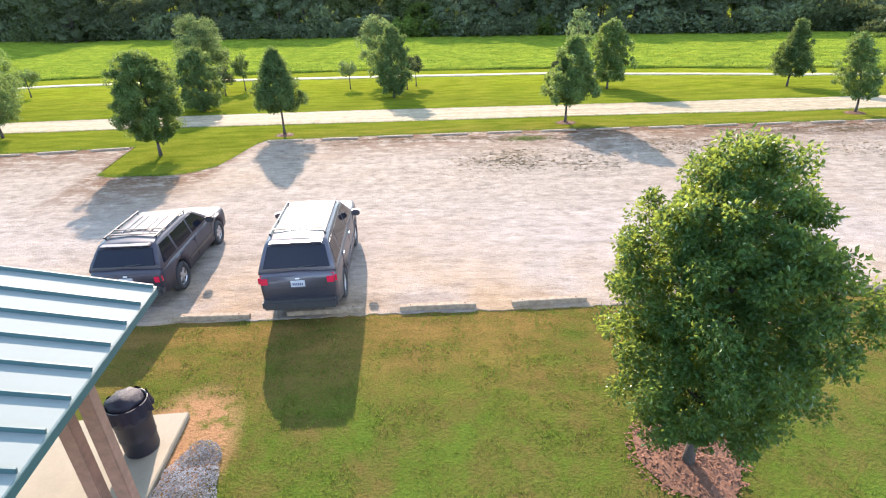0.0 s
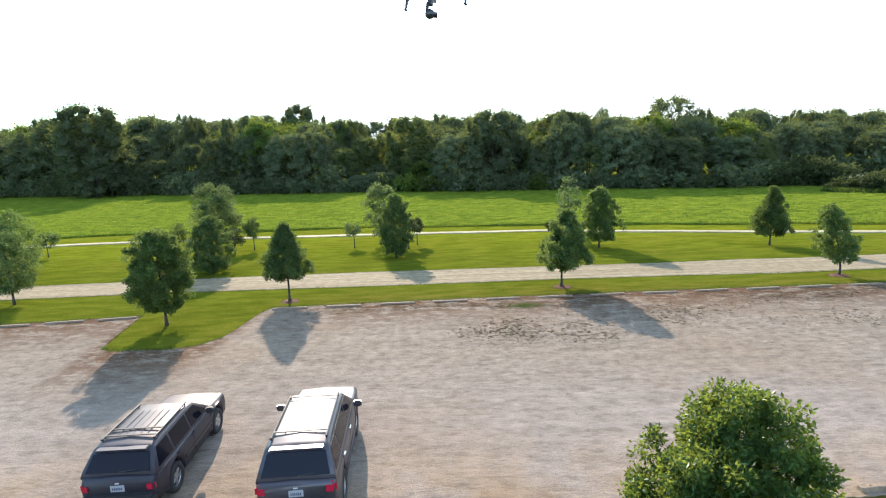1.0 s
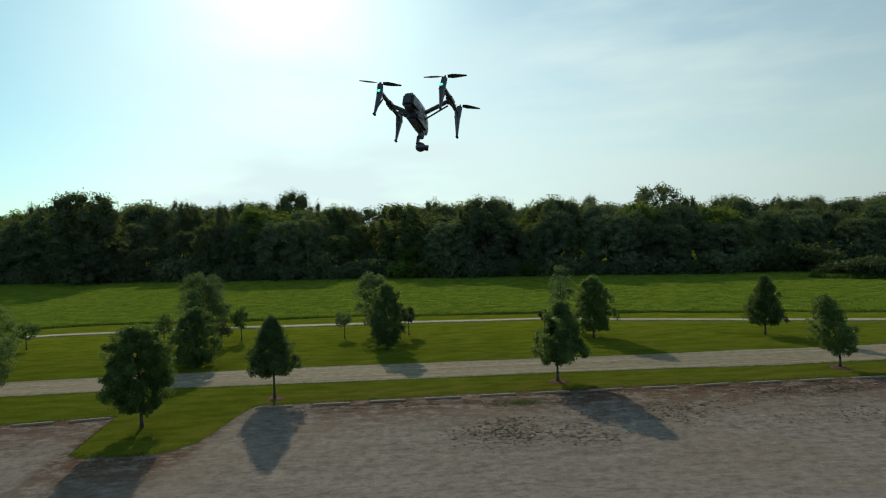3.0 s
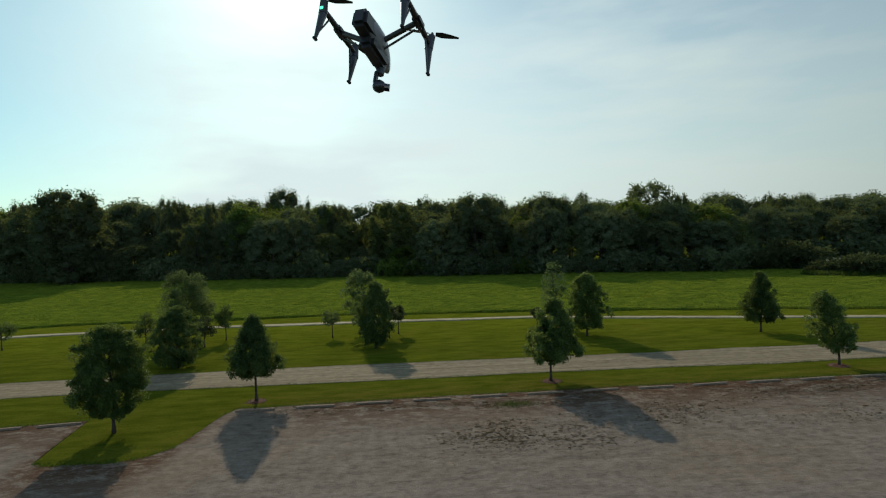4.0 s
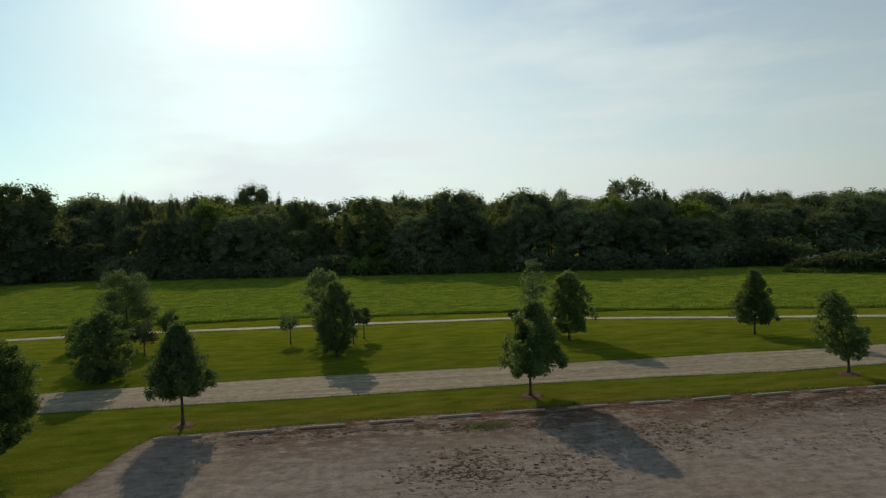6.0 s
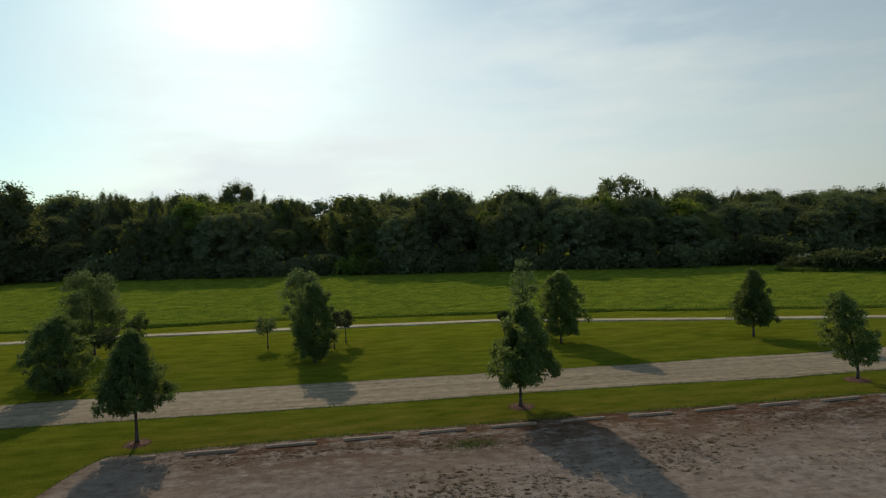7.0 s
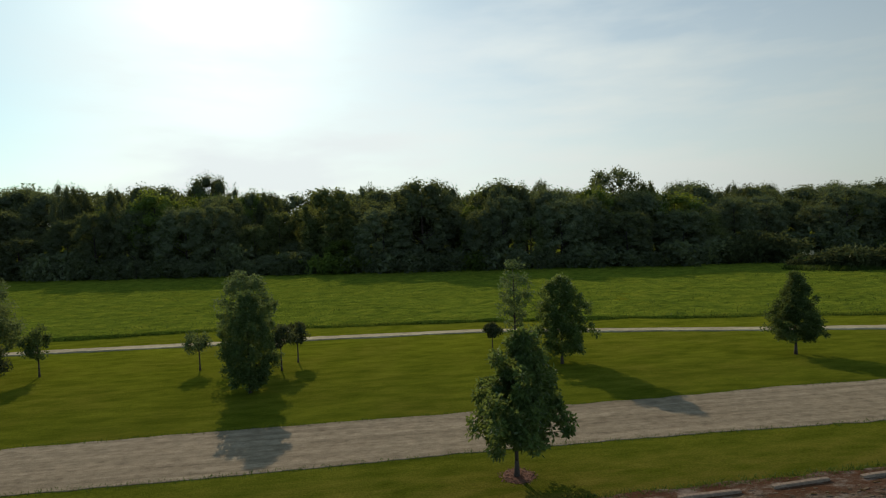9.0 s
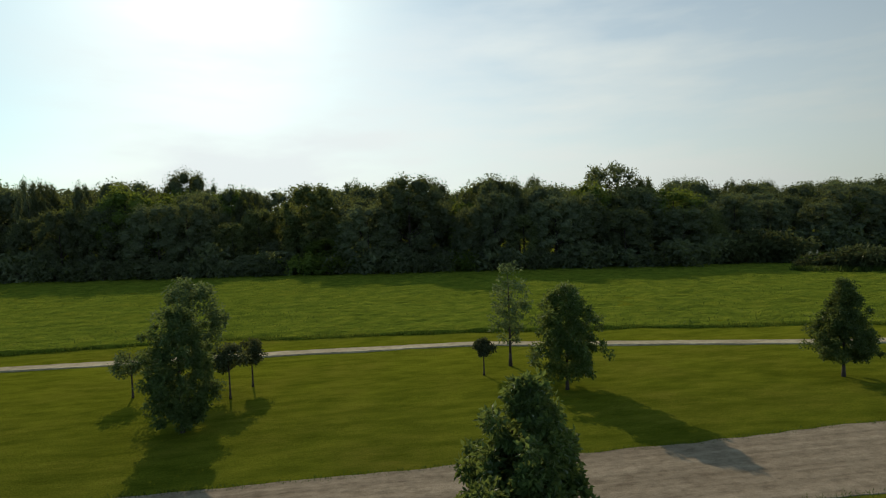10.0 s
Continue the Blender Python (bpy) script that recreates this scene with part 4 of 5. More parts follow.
def suv(m, label, paint, L, W, H, zb, front_axle, rear_axle, wheel_r, rail, tall_lamp):
    car = empty("car", m, label, "car", "parked cars")
    h, hw = L / 2, W / 2
    yr, yw, ywt = -h + 0.10, h - 1.28, h - 2.0          # rear glass foot, windscreen foot and head
    arch = wheel_r + 0.07
    wide = lerp_table(((-h, hw * 0.90), (-h + 0.12, hw * 0.965), (-h + 0.5, hw), (h - 0.7, hw), (h - 0.2, hw * 0.95), (h, hw * 0.84)))
    top = lerp_table(((-h, zb - 0.06), (-h + 0.08, zb), (yw, zb), (yw + 0.1, zb - 0.02), (h - 0.25, zb - 0.12), (h - 0.06, zb - 0.19), (h, zb - 0.28)))
    low = lerp_table(((-h, 0.46), (-h + 0.2, 0.36), (-h + 0.6, 0.30), (h - 0.6, 0.30), (h - 0.2, 0.34), (h, 0.44)))

    def under(y):
        z = low(y)
        for ax in (front_axle, rear_axle):
            if abs(y - ax) < arch:
                z = max(z, wheel_r + math.sqrt(arch ** 2 - (y - ax) ** 2))
        return z

    def lower(y):
        w, t, b = wide(y), top(y), under(y)
        mid = b + (t - b) * 0.55
        return [(0, b), (w * 0.9, b), (w * 0.975, b + 0.03), (w, mid), (w * 0.985, t - 0.10), (w * 0.95, t - 0.02), (w * 0.86, t), (0, t + 0.03)]

    st = sorted(set([round(v, 3) for v in np.linspace(-h, h, 90)] + [ax + s * arch * k for ax in (front_axle, rear_axle) for s in (-1, 1) for k in (1.002, 0.998, 0.95, 0.85)]))
    body = part("body", loft(st, lower), paint, car, "", True)
    roof = lerp_table(((yr, zb + 0.02), (yr + 0.05, zb + 0.16), (yr + 0.30, H - 0.10), (yr + 0.38, H - 0.04), (yr + 0.7, H), (ywt - 0.5, H), (ywt, H - 0.05), (ywt + 0.05, H - 0.08), (yw, zb + 0.02)))
    wb, wt = hw * 0.95, hw * 0.755

    def upper(y):
        t = roof(y)
        f = (t - zb) / (H - zb)
        x1 = wb + (wt - wb) * f * 0.86
        return [(0, zb - 0.05), (wb, zb - 0.05), (wb, zb), (x1, zb + (t - zb) * 0.86), (x1 - 0.045 * f, zb + (t - zb) * 0.965), (x1 - 0.13 * f, t), (0, t + 0.025 * f)]

    part("cabin", loft([round(v, 3) for v in np.linspace(yr, yw, 60)], upper), paint, car, "", True)
    side = lambda z: wb + (wt - wb) * (z - zb) / (H - zb) + 0.006
    z1, z2 = zb + 0.05, zb + (H - zb) * 0.80
    lean = (yw - ywt) / (H - zb)
    back = 0.28 / (H - zb)
    b_post, c_post = yw - 1.22, yr + 0.95
    spans = ((b_post + 0.04, yw - 0.16, 0, lean), (c_post + 0.05, b_post - 0.04, 0, 0), (yr + 0.17, c_post - 0.05, back, 0))
    for s in (1, -1):
        for ya, yb, ka, kb in spans:
            pts = [(s * side(z1), ya + ka * (z1 - zb), z1), (s * side(z1), yb - kb * (z1 - zb), z1), (s * side(z2), yb - kb * (z2 - zb), z2), (s * side(z2), ya + ka * (z2 - zb), z2)]
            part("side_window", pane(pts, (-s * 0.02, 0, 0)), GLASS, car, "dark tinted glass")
        part("mirror", box(bmesh.new(), s * (hw + 0.13), yw - 0.42, zb + 0.10, 0.22, 0.12, 0.17, 0.03), TRIM if rail == "dark" else paint, car)
        for y in (b_post - 0.02, c_post + 0.12):
            part("door_handle", box(bmesh.new(), s * (hw + 0.008), y, zb - 0.12, 0.03, 0.16, 0.035, 0.01), CLEAR_LENS if rail != "dark" else paint, car)
        part("side_moulding", box(bmesh.new(), s * (hw - 0.002), (front_axle + rear_axle) / 2, 0.60, 0.03, front_axle - rear_axle - 2 * arch - 0.1, 0.09, 0.012), DARK_METAL if rail == "dark" else paint, car)
        for y in (b_post, c_post + 0.0, yw - 0.12):
            part("door_gap", box(bmesh.new(), s * (hw - 0.004), y, (zb + 0.42) / 2, 0.012, 0.010, zb - 0.5), TRIM, car)
        # lamps at the rear corners
        lz = zb - 0.02 if tall_lamp else zb - 0.08
        part("tail_lamp", box(bmesh.new(), s * hw * 0.81, -h + 0.045, lz - 0.15, 0.28 if tall_lamp else 0.24, 0.14, 0.27 if tall_lamp else 0.26, 0.062), RED_LENS, car, "red rear lamp")
        part("head_lamp", box(bmesh.new(), s * hw * 0.68, h - 0.07, zb - 0.40, 0.34, 0.12, 0.17, 0.03), CLEAR_LENS, car)
        rl = part("roof_rail", rod(bmesh.new(), (s * wt * 0.90, yr + 0.55, H + 0.035), (s * wt * 0.90, ywt - 0.15, H + 0.03), 0.024), TRIM, car)
        for y in (yr + 0.6, (yr + ywt) / 2, ywt - 0.2):
            part("rail_foot", rod(bmesh.new(), (s * wt * 0.90, y, H - 0.06), (s * wt * 0.90, y, H + 0.045), 0.02), TRIM, rl)
        for ax in (front_axle, rear_axle):
            wheel = new("wheel")
            wheel.parent = car
            wheel.matrix_basis = pose(s * (hw - 0.135), ax, wheel_r, 0, 90 * s, 0)
            bm = bmesh.new()
            prof = ((0.60, -0.115), (0.92, -0.12), (1.0, -0.085), (1.0, 0.085), (0.92, 0.12), (0.60, 0.115))
            rings = [[bm.verts.new((wheel_r * r * math.cos(a), wheel_r * r * math.sin(a), z)) for r, z in prof] for a in np.linspace(0, 2 * math.pi, 33)[:-1]]
            for i in range(32):
                for j in range(6):
                    k, q = (i + 1) % 32, (j + 1) % 6
                    bm.faces.new((rings[i][j], rings[k][j], rings[k][q], rings[i][q]))
            bmesh.ops.recalc_face_normals(bm, faces=bm.faces)
            part("tyre", bm, RUBBER, wheel, "", True)
            bm = bmesh.new()
            rr = wheel_r * 0.61
            bmesh.ops.create_cone(bm, cap_ends=True, segments=28, radius1=rr, radius2=rr * 0.96, depth=0.12)
            rim = part("rim", bm, DARK_METAL, wheel)
            for i in range(5):
                bm = bmesh.new()
                box(bm, rr * 0.5, 0, 0.075, rr * 0.95, 0.085, 0.04, 0.012, pose(0, 0, 0, 0, 0, 72 * i))
                part("spoke", bm, ALLOY, wheel)
            part("rim_lip", ring_tube(rr * 0.97, 0.016, 0.075), ALLOY, wheel)
    # glass at both ends
    yb = lambda z: yr + 0.05 + 0.25 * (z - zb - 0.16) / (H - 0.10 - zb - 0.16) - 0.03
    ra, rb = zb + 0.10, H - 0.13
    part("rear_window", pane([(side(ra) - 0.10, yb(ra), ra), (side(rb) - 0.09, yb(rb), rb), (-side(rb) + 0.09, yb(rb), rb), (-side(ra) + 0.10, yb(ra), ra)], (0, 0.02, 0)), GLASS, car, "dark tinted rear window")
    yf = lambda z: yw - (yw - ywt - 0.05) * (z - zb - 0.02) / (H - 0.08 - zb - 0.02) + 0.03
    fa, fb = zb + 0.08, H - 0.12
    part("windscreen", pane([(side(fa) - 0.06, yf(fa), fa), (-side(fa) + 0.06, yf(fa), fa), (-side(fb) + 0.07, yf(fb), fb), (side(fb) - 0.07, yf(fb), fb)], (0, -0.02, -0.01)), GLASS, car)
    part("spoiler", box(bmesh.new(), 0, yr + 0.29, H - 0.055, wt * 1.72, 0.18, 0.035, 0.015), paint, car)
    part("rear_bumper", box(bmesh.new(), 0, -h - 0.02, 0.52, W * 0.93, 0.24, 0.24, 0.05), TRIM, car, "black plastic bumper")
    part("front_bumper", box(bmesh.new(), 0, h - 0.02, 0.50, W * 0.84, 0.16, 0.20, 0.05), TRIM, car)
    part("grille", box(bmesh.new(), 0, h - 0.03, zb - 0.38, W * 0.38, 0.10, 0.18, 0.02), TRIM, car)
    part("tailgate_gap", box(bmesh.new(), 0, -h + 0.01, zb - 0.38, W * 0.70, 0.03, 0.012), TRIM, car)
    part("rear_wiper", rod(bmesh.new(), (0.05, yb(ra) - 0.02, ra + 0.02), (0.42, yb(ra) - 0.015, ra + 0.06), 0.010, 0.006, 6), TRIM, car)
    part("exhaust", rod(bmesh.new(), (hw * 0.55, -h - 0.02, 0.36), (hw * 0.55, -h + 0.4, 0.36), 0.03), STEEL, car)
    plate = part("number_plate", box(bmesh.new(), 0, -h - 0.008, zb - 0.25, 0.31, 0.02, 0.155, 0.006), PLATE, car, "white number plate")
    for i in range(6):
        part("plate_mark", box(bmesh.new(), -0.10 + 0.04 * i, -h - 0.0205, zb - 0.255, 0.024, 0.004, 0.06), INK, plate)
    part("badge", box(bmesh.new(), 0, -h + 0.0, zb - 0.13, 0.10, 0.02, 0.035, 0.008), CLEAR_LENS, car)
    for y in ((yr + 0.7, yr + 1.0) if rail == "dark" else (yr + 0.8, ywt - 0.3)):
        part("crossbar", box(bmesh.new(), 0, y, H + 0.047, wt * 1.8, 0.055, 0.022, 0.008), TRIM, car)
    for i in range(5):
        part("roof_rib", box(bmesh.new(), -wt * 0.5 + wt * 0.25 * i, (yr + ywt) / 2 + 0.15, H + 0.024, 0.02, ywt - yr - 1.2, 0.012, 0.004), paint, car)
    return car


def ring_tube(radius, thick, z):
    bm = bmesh.new()
    rings = [[bm.verts.new(((radius + thick * math.cos(b)) * math.cos(a), (radius + thick * math.cos(b)) * math.sin(a), z + thick * math.sin(b))) for b in np.linspace(0, 2 * math.pi, 7)[:-1]] for a in np.linspace(0, 2 * math.pi, 29)[:-1]]
    for i in range(28):
        for j in range(6):
            bm.faces.new((rings[i][j], rings[(i + 1) % 28][j], rings[(i + 1) % 28][(j + 1) % 6], rings[i][(j + 1) % 6]))
    bmesh.ops.recalc_face_normals(bm, faces=bm.faces)
    return bm


suv(pose(-3.32, 13.12, ground_z(13.1) + 0.02, 0.6, 0, 4.0), "large pewter-grey family SUV with roof rails parked on gravel", PAINT_PEWTER, 4.85, 1.78, 1.88, 1.25, 1.48, -1.38, 0.375, "light", True)
suv(pose(-7.50, 13.58, ground_z(13.55) + 0.02, 0.6, 0, 3.0), "charcoal boxy SUV with black roof rack parked on gravel", PAINT_GREY, 4.5, 1.76, 1.58, 1.03, 1.36, -1.29, 0.36, "dark", False)


# ---- picnic shelter ----
shelter = empty("shelter", pose(-3.99, 7.14, -0.2, 0, 0, 8.0), "open timber shelter with a teal standing-seam metal roof", "shelter")
SLOPE, RUN, EAVE = 0.263, 3.6, 3.0
ang = math.atan(SLOPE)


def roof_bar(a, b, sx, sz, y, dy, bevel=0.0):
    """A slab that runs up the slope from a to b metres inwards of the eave."""
    bm = bmesh.new()
    c = (a + b) / 2
    box(bm, 0, 0, 0, (b - a) / math.cos(ang), dy, sz, bevel, pose(-c, y, EAVE + c * SLOPE + sx, 0, math.degrees(ang), 0))
    return bm


PITCH, COUNT = 0.462, 25
first_panel = part("roof_panel", roof_bar(0, RUN, 0.0, 0.014, -PITCH / 2, PITCH - 0.006), ROOF, shelter)
first_seam = part("roof_seam", roof_bar(0.005, RUN, 0.034, 0.062, 0, 0.028, 0.004), ROOF_TRIM, shelter, "darker raised seam")
for i in range(COUNT):
    for src in (first_panel, first_seam):
        if i:
            o = new(src.name.split(".")[0], src.data)
            o.parent = shelter
            o.matrix_basis = pose(0, -PITCH * i, 0)
LEN = PITCH * COUNT
part("end_seam", roof_bar(0.005, RUN, 0.04, 0.075, -LEN, 0.028, 0.004), ROOF_TRIM, shelter)
bm = bmesh.new()
box(bm, 0, 0, 0, RUN / math.cos(ang), LEN, 0.012, 0, pose(-RUN * 1.5, -LEN / 2, EAVE + RUN * SLOPE * 0.5, 0, -math.degrees(ang), 0))
part("back_roof", bm, ROOF, shelter)
for i in range(COUNT):
    o = new("roof_seam", first_seam.data)
    o.parent = shelter
    o.matrix_basis = pose(-2 * RUN, -PITCH * i - PITCH, 0, 0, 0, 180)
part("ridge_cap", box(bmesh.new(), -RUN, -LEN / 2, EAVE + RUN * SLOPE + 0.03, 0.3, LEN + 0.04, 0.05, 0.015), ROOF_TRIM, shelter)
part("eave_trim", box(bmesh.new(), 0.012, -LEN / 2, EAVE - 0.05, 0.03, LEN + 0.03, 0.11, 0.006), ROOF_TRIM, shelter)
part("rake_trim", roof_bar(0, RUN, -0.06, 0.14, 0.03, 0.035), ROOF_TRIM, shelter)
part("deck", roof_bar(0.03, RUN, -0.04, 0.045, -LEN / 2, LEN - 0.04), TIMBER, shelter)
part("beam", box(bmesh.new(), -0.85, -LEN / 2, EAVE + 0.05, 0.14, LEN - 0.3, 0.26, 0.01), TIMBER, shelter)
part("far_beam", box(bmesh.new(), -RUN * 2 + 0.85, -LEN / 2, EAVE + 0.05, 0.14, LEN - 0.3, 0.26, 0.01), TIMBER, shelter)
for y in (-1.15, -4.2, -7.3, -10.4):
    for x in (-1.03, -0.66):
        part("post", box(bmesh.new(), x, y, EAVE / 2 + 0.01, 0.19, 0.19, EAVE - 0.14, 0.012), TIMBER, shelter, "brown treated timber post")
    part("far_post", box(bmesh.new(), -RUN * 2 + 0.85, y, EAVE / 2 + 0.01, 0.19, 0.19, EAVE - 0.14, 0.012), TIMBER, shelter)
bm = bmesh.new()
box(bm, -5.0, -4.0, 0.0, 10.2, 9.6, 0.12, 0.015)
slab = part("pavement", bm, CONCRETE, None)
slab.matrix_basis = pose(-4.53, 7.0, -0.17, 0, 0, 5.0)
tagged(slab, "pale concrete slab under the shelter", "pavement", kind="structure")


def pebble_bed(x0, x1, y0, y1, turn, n):
    rng = np.random.default_rng(8)
    v, f = [], []
    for i in range(n):
        c = np.array((rng.uniform(x0, x1), rng.uniform(y0, y1), -0.165 + rng.uniform(0, 0.012)))
        if (c[0] / x1) ** 2 + ((c[1] - (y0 + y1) / 2) / (y1 - y0) * 2) ** 2 > 1.0 + 0.5 * wob(c[0], c[1], 3.0):
            continue
        s = rng.uniform(0.008, 0.018)
        q = rng.normal(size=(5, 3)) * 0.25 + np.array(((1, 0, 0), (-0.5, 0.9, 0), (-0.5, -0.9, 0), (0, 0, 0.7), (0.1, 0.1, -0.7)))
        k = len(v)
        v += list(c + q * s)
        f += [(k, k + 1, k + 3), (k + 1, k + 2, k + 3), (k + 2, k, k + 3)]
    return mesh_from("gravel_bed", v, f, STONE)


bed = new("gravel_bed", pebble_bed(-0.5, 0.5, -1.9, 0.7, 0, 11000))
bed.matrix_basis = pose(-3.86, 6.5, 0, 0, 0, 5)
tagged(bed, "grey loose gravel beside the concrete slab", "gravel", kind="stuff")
# ---- litter bin ----
can = empty("litter_bin", pose(-4.90, 7.0, -0.11) @ Matrix.Diagonal((0.93, 0.93, 0.93, 1)), "black drum litter bin with a bulging black bag on concrete", "litter bin")
bm = bmesh.new()
prof = ((0.0, 0.0), (0.27, 0.0), (0.28, 0.03), (0.285, 0.3), (0.30, 0.33), (0.295, 0.36), (0.305, 0.68), (0.32, 0.71), (0.312, 0.74), (0.325, 1.0), (0.34, 1.02), (0.335, 1.05), (0.31, 1.05), (0.30, 0.95))
rings = [[bm.verts.new((r * math.cos(a), r * math.sin(a), z)) for r, z in prof[1:]] for a in np.linspace(0, 2 * math.pi, 33)[:-1]]
for i in range(32):
    for j in range(len(prof) - 2):
        k = (i + 1) % 32
        bm.faces.new((rings[i][j], rings[k][j], rings[k][j + 1], rings[i][j + 1]))
bm.faces.new([r[0] for r in rings][::-1])
part("drum", bm, BIN, can, "", True)
bm = bmesh.new()
ball(bm, (-0.03, 0.02, 0.98), 0.29, 0.28, 0.21, 3)
for v in bm.verts:
    v.co += Vector((wob(v.co.x, v.co.y, 7, 1), wob(v.co.y, v.co.z, 7, 2), wob(v.co.z, v.co.x, 7, 3))) * 0.075
part("bag", bm, BAG, can, "shiny crumpled black bag", True)
bm = bmesh.new()
n = 48
lo = [bm.verts.new(((0.37 + 0.03 * math.sin(13 * a)) * math.cos(a), (0.37 + 0.03 * math.sin(13 * a)) * math.sin(a), 0.84 + 0.11 * wob(math.cos(a) * 4, math.sin(a) * 4, 1.0))) for a in np.linspace(0, 2 * math.pi, n + 1)[:-1]]
hi = [bm.verts.new((0.348 * math.cos(a), 0.348 * math.sin(a), 1.06 + 0.03 * math.sin(9 * a))) for a in np.linspace(0, 2 * math.pi, n + 1)[:-1]]
for i in range(n):
    bm.faces.new((lo[i], lo[(i + 1) % n], hi[(i + 1) % n], hi[i]))
part("bag_rim", bm, BAG, can, "", True)


# ---- the hovering drone ----
def drone(m):
    d = empty("drone", m, "black camera drone, white shell toned backlit grey, hovering with raised arms", "drone")
    bm = ball(bmesh.new(), (0, 0, 0), 0.062, 0.215, 0.085, 3)
    for v in bm.verts:
        if v.co.y < 0:
            v.co.z += 0.035 * (v.co.y / 0.2) ** 2
        else:
            v.co.z -= 0.05 * (v.co.y / 0.2) ** 2
        v.co.x *= 1.0 - 0.3 * max(0, v.co.y / 0.2)
    part("shell", bm, SHELL, d, "white moulded shell toned grey as backlit", True)
    part("battery", box(bmesh.new(), 0, -0.15, 0.0, 0.095, 0.16, 0.115, 0.02), CARBON, d)
    part("belly", box(bmesh.new(), 0, 0.0, -0.075, 0.095, 0.24, 0.075, 0.02), CARBON, d)
    for s in (1, -1):
        arm = part("arm", rod(bmesh.new(), (s * 0.04, 0.0, 0.0), (s * 0.255, 0.0, 0.105), 0.017), CARBON, d)
        part("strut", rod(bmesh.new(), (s * 0.05, 0.02, -0.04), (s * 0.235, 0.02, 0.07), 0.007), CARBON, arm)
        part("elbow", box(bmesh.new(), s * 0.258, 0, 0.105, 0.05, 0.11, 0.05, 0.014), CARBON, arm)
        bm = rod(bmesh.new(), (s * 0.258, -0.2, 0.105), (s * 0.258, -0.05, 0.105), 0.014, 0.019)
        rod(bm, (s * 0.258, 0.05, 0.105), (s * 0.258, 0.2, 0.105), 0.019, 0.014)
        part("boom", bm, CARBON, arm)
        for e in (1, -1):
            y = 0.2 * e
            pod = part("motor", rod(bmesh.new(), (s * 0.258, y, 0.07), (s * 0.268, y, 0.165), 0.027, 0.023, 16), DARK_METAL, d)
            part("hub", rod(bmesh.new(), (s * 0.268, y, 0.165), (s * 0.270, y, 0.188), 0.013, 0.008, 10), CARBON, pod)
            # a broad strut under the motor tapers to the foot, with a thin brace behind it
            leg = part("leg", rod(bmesh.new(), (s * 0.258, y, 0.08), (s * 0.270, y + 0.01 * e, -0.10), 0.026, 0.009, 8), CARBON, d)
            part("brace", rod(bmesh.new(), (s * 0.258, y - 0.07 * e, 0.095), (s * 0.269, y + 0.005 * e, -0.07), 0.007, 0.005, 6), CARBON, leg)
            part("foot", box(bmesh.new(), s * 0.271, y + 0.01 * e, -0.104, 0.02, 0.034, 0.016, 0.004), TRIM, leg)
            bm = bmesh.new()
            turn = pose(s * 0.270, y, 0.182, 0, 0, (20, 70, 5, 24)[(s + 1) + (e + 1) // 2])
            for q in (1, -1):
                tip = []
                for u, w, tw in ((0.02, 0.010, 0.006), (0.06, 0.018, 0.006), (0.11, 0.015, 0.003), (0.168, 0.006, 0.001)):
                    tip.append((bm.verts.new(turn @ Vector((q * u, -w * q, tw))), bm.verts.new(turn @ Vector((q * u, w * q, -tw))), bm.verts.new(turn @ Vector((q * u, w * q, -tw - 0.002))), bm.verts.new(turn @ Vector((q * u, -w * q, tw - 0.002)))))
                for a, b in zip(tip[:-1], tip[1:]):
                    for j in range(4):
                        bm.faces.new((a[j], a[(j + 1) % 4], b[(j + 1) % 4], b[j]))
            part("propeller", bm, CARBON, pod)
            if e < 0:
                part("lamp", box(bmesh.new(), s * 0.258, y - 0.027, 0.095, 0.022, 0.008, 0.018, 0.003), led, pod, "green running light")
    g = part("gimbal", rod(bmesh.new(), (0, 0.11, -0.06), (0, 0.11, -0.15), 0.034, 0.024, 14), DARK_METAL, d)
    part("gimbal_arm", box(bmesh.new(), -0.012, 0.09, -0.185, 0.02, 0.035, 0.085, 0.006), CARBON, g)
    part("camera_head", ball(bmesh.new(), (0.008, 0.11, -0.232), 0.042, 0.042, 0.04, 2), DARK_METAL, g, "", True)
    part("lens", rod(bmesh.new(), (0.03, 0.12, -0.232), (0.068, 0.135, -0.232), 0.023, 0.023, 14), LENS, g)
    return d


drone(pose(0.153, 5.4, 9.235, -20, 2, -20))


# ---- grass blades, litter on the lot ----
def blades(name, n, place, size, material, label, seed):
    rng = np.random.default_rng(seed)
    p = place(rng, n)
    n = len(p)
    a = rng.uniform(0, 6.28, n)
    h = size * rng.uniform(0.5, 1.3, n)
    w = size * 0.16
    s = np.stack((np.cos(a) * w, np.sin(a) * w, np.zeros(n)), axis=1)
    t = p + np.stack((rng.normal(0, 0.45, n) * h, rng.normal(0, 0.45, n) * h, h), axis=1)
    v = np.stack((p - s, p + s, t), axis=1).reshape(-1, 3)
    return tagged(new(name, mesh_from(name, v, np.arange(n * 3).reshape(-1, 3), material)), label, "grass", kind="stuff")


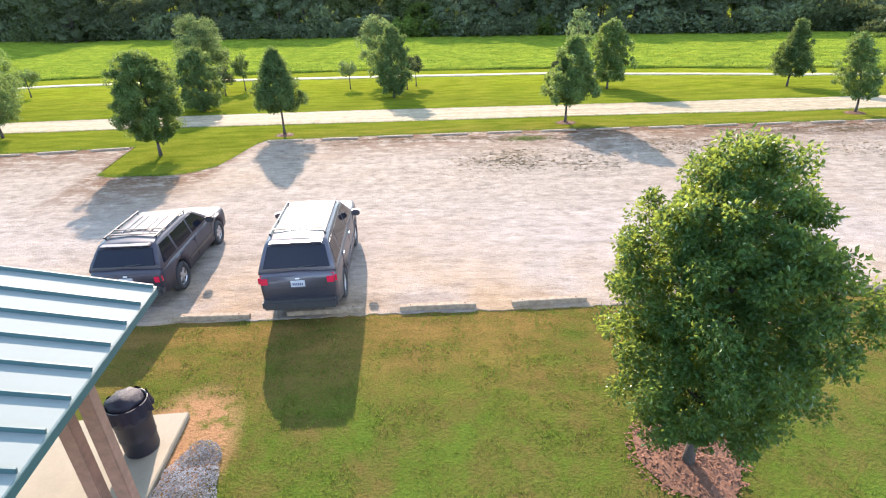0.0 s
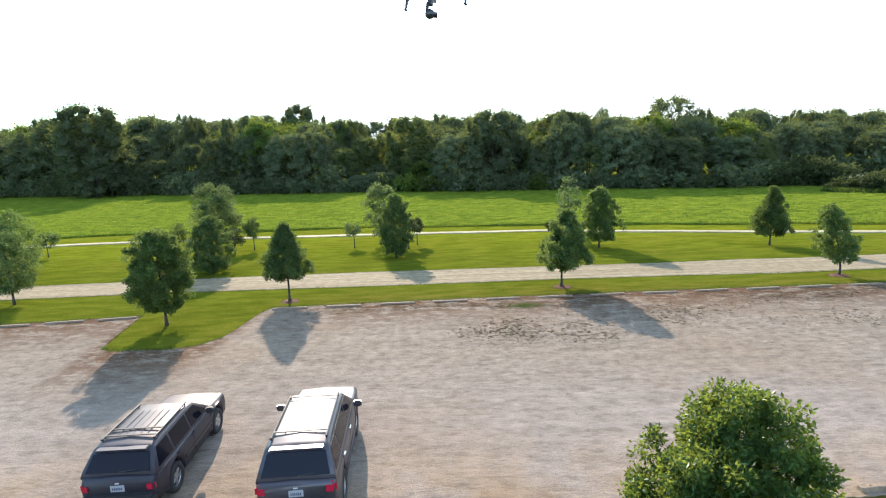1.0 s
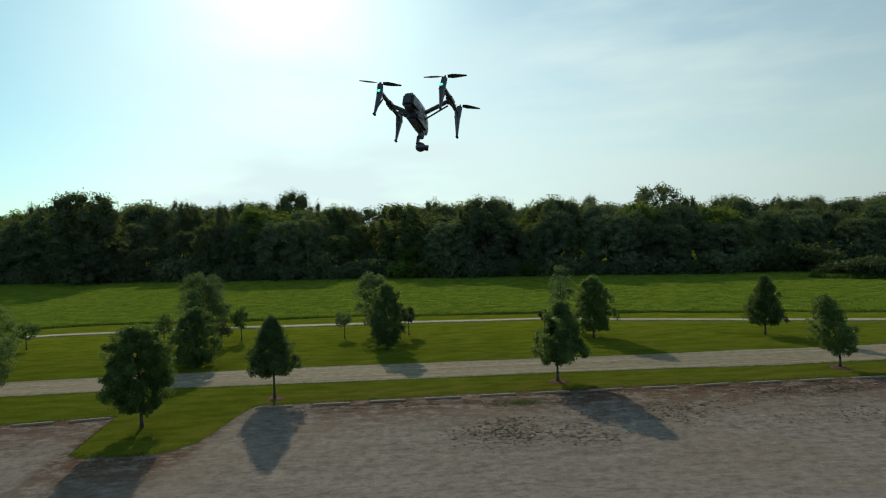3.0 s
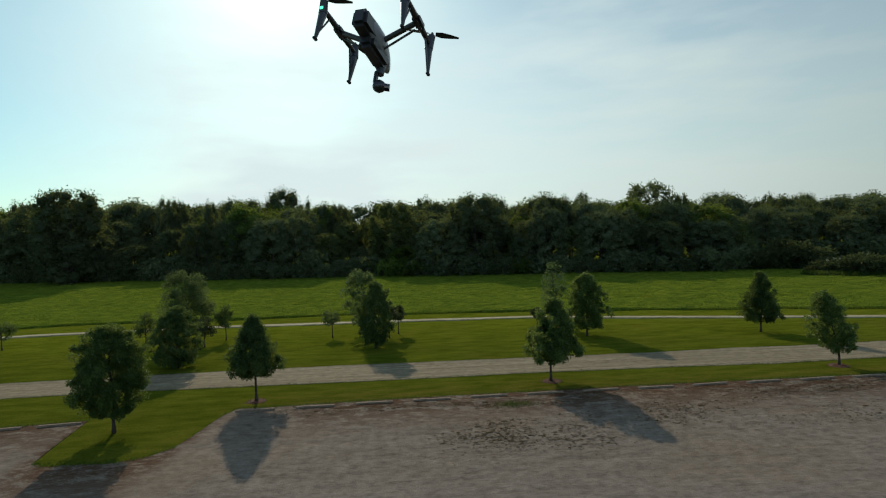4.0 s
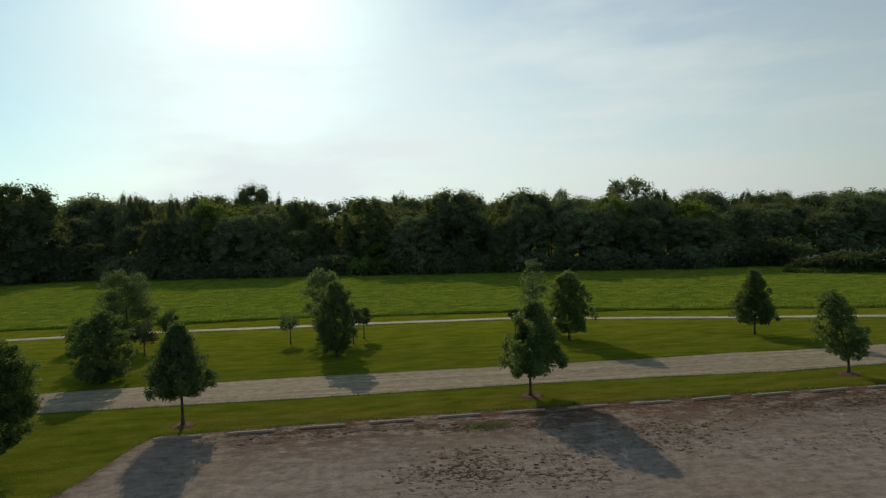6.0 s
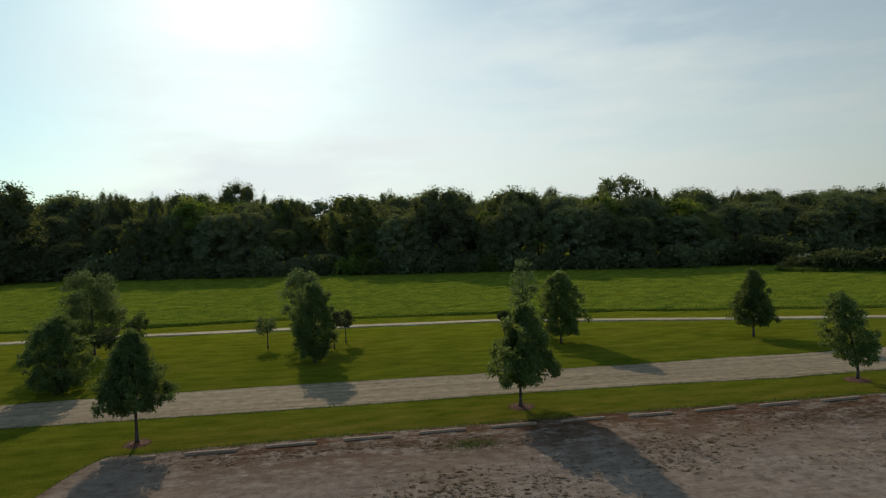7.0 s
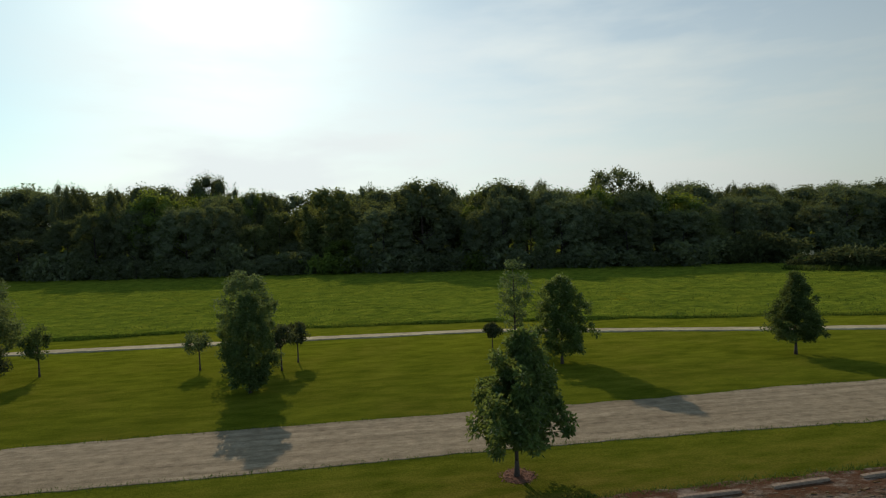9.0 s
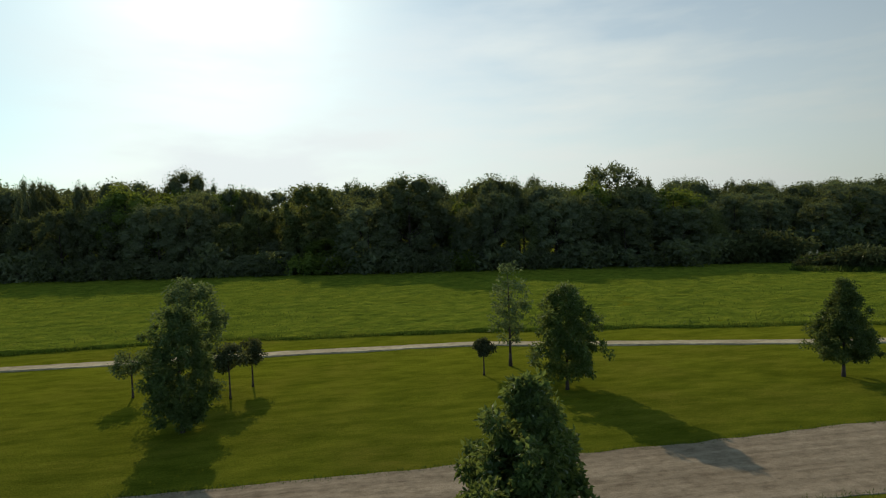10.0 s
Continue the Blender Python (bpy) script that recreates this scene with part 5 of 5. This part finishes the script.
def on_lawn(rng, n):
    x, y = rng.uniform(-6.5, 12.5, n), rng.uniform(2.5, 11.2, n)
    keep = np.array([wob(a, b, 1.6, 5.0) + wob(a, b, 5.0, 2.0) > rng.uniform(-0.35, 0.7) and b < lot_near(a) + 0.05 and ((a + 4.42) / 0.98) ** 2 + ((b - 6.9) / 1.65) ** 2 > 0.8 + 0.6 * wob(a, b, 3.0) and not (a < -4.1 and b < 8.0) and math.hypot(a - 3.95, b - 6.85) > 0.8 for a, b in zip(x, y)])
    x, y = x[keep], y[keep]
    return np.stack((x, y, np.array([soft_ground(a, b) for a, b in zip(x, y)]) - 0.004), axis=1)


def along(fn, x0, x1, width):
    def place(rng, n):
        x = rng.uniform(x0, x1, n)
        y = np.array([fn(a) for a in x]) + rng.normal(0, width, n)
        return np.stack((x, y, np.array([ground_z(b) for b in y]) + 0.0), axis=1)
    return place


blades("lawn_grass", 110000, on_lawn, 0.052, LAWN_BLADE, "short green grass blades of the near lawn", 1)
blades("dry_grass", 16000, on_lawn, 0.045, STRAW, "dry straw-coloured blades among the lawn", 2)
def weed_patch(x0, y0, sx, sy):
    def place(rng, n):
        x, y = rng.normal(x0, sx, n), rng.normal(y0, sy, n)
        return np.stack((x, y, np.array([ground_z(b) for b in y]) + 0.015), axis=1)
    return place


blades("weed_patch", 900, weed_patch(3.95, 25.7, 0.5, 0.22), 0.07, BLADE, "low green weeds growing through the gravel", 14)
blades("verge_grass", 9000, along(lot_far, -40, 40, 0.12), 0.09, BLADE, "grass growing over the lot's far edge", 3)
blades("verge_grass", 6000, along(road_near, -45, 45, 0.10), 0.08, BLADE, "grass along the lane's edge", 4)
blades("verge_grass", 6000, along(road_far, -45, 45, 0.10), 0.08, BLADE, "grass along the lane's edge", 5)
blades("meadow_edge", 14000, along(lambda x: mow_line(x) + 0.3, -50, 50, 0.25), 0.2, LAWN_BLADE, "tall grass along the edge of the meadow", 6)


def in_meadow(rng, n):
    x = rng.uniform(-75, 75, n)
    y = np.array([mow_line(a) for a in x]) + 0.4 + 42 * rng.random(n) ** 1.5
    return np.stack((x, y, np.full(n, -0.4)), axis=1)


track_mid = lerp_table(((66, 100.0), (75, 99.4), (84, 97.5)))
strip("far_track", lambda x: track_mid(x) - 0.6, lambda x: track_mid(x) + 0.6, 67, 77.5, 0.5, 1.0, 2, PATH_STONE, "pale gravel track behind the bushes at the woods' edge", "track", 0.1)
blades("reed_grass", 5000, along(lambda x: 78.5 - (x - 58) * 0.45, 57, 76, 0.9), 0.7, BLADE, "tall dry grass in front of the bushes", 12)
blades("meadow_tufts", 9000, in_meadow, 0.22, BLADE, "taller tufts of grass in the meadow", 9)


def flat_litter(name, spots, each, size, material, label, seed):
    """Small ragged mats lying on the gravel, in loose drifts."""
    rng = np.random.default_rng(seed)
    v, f = [], []
    for cx, cy, sx, sy in spots:
        for i in range(each):
            x, y = rng.normal(cx, sx), rng.normal(cy, sy)
            if y > lot_far(x) - 0.1:
                continue
            k, n = len(v), 6
            h = size * rng.uniform(0.3, 1.5) ** 1.5
            stretch = rng.uniform(1.4, 4.0)
            for j in range(n):
                a = 2 * math.pi * j / n + rng.uniform(-0.3, 0.3)
                v.append((x + stretch * h * math.cos(a) * rng.uniform(0.35, 1.2), y + h * math.sin(a) * rng.uniform(0.35, 1.2), ground_z(y) + 0.024 + rng.uniform(0.004, 0.022)))
            f.append(tuple(range(k, k + n)))
    return tagged(new(name, mesh_from(name, v, f, material)), label, "litter", kind="stuff")


rng_spots = np.random.default_rng(77)
drifts = [(rng_spots.uniform(1.5, 7.5), rng_spots.uniform(21.0, 24.2), 0.8, 0.4) for i in range(16)] + [(rng_spots.uniform(9, 20), rng_spots.uniform(21.5, 25.5), 1.1, 0.5) for i in range(14)] + [(rng_spots.uniform(-7, 24), rng_spots.uniform(25.6, 27.2), 0.9, 0.25) for i in range(34)]
flat_litter("dead_leaves", drifts, 90, 0.02, LITTER, "brown dead leaves and weeds drifted on the gravel", 7)
flat_litter("leaf_mould", drifts[::2], 46, 0.026, STRAW, "dry straw-coloured litter on the gravel", 8)
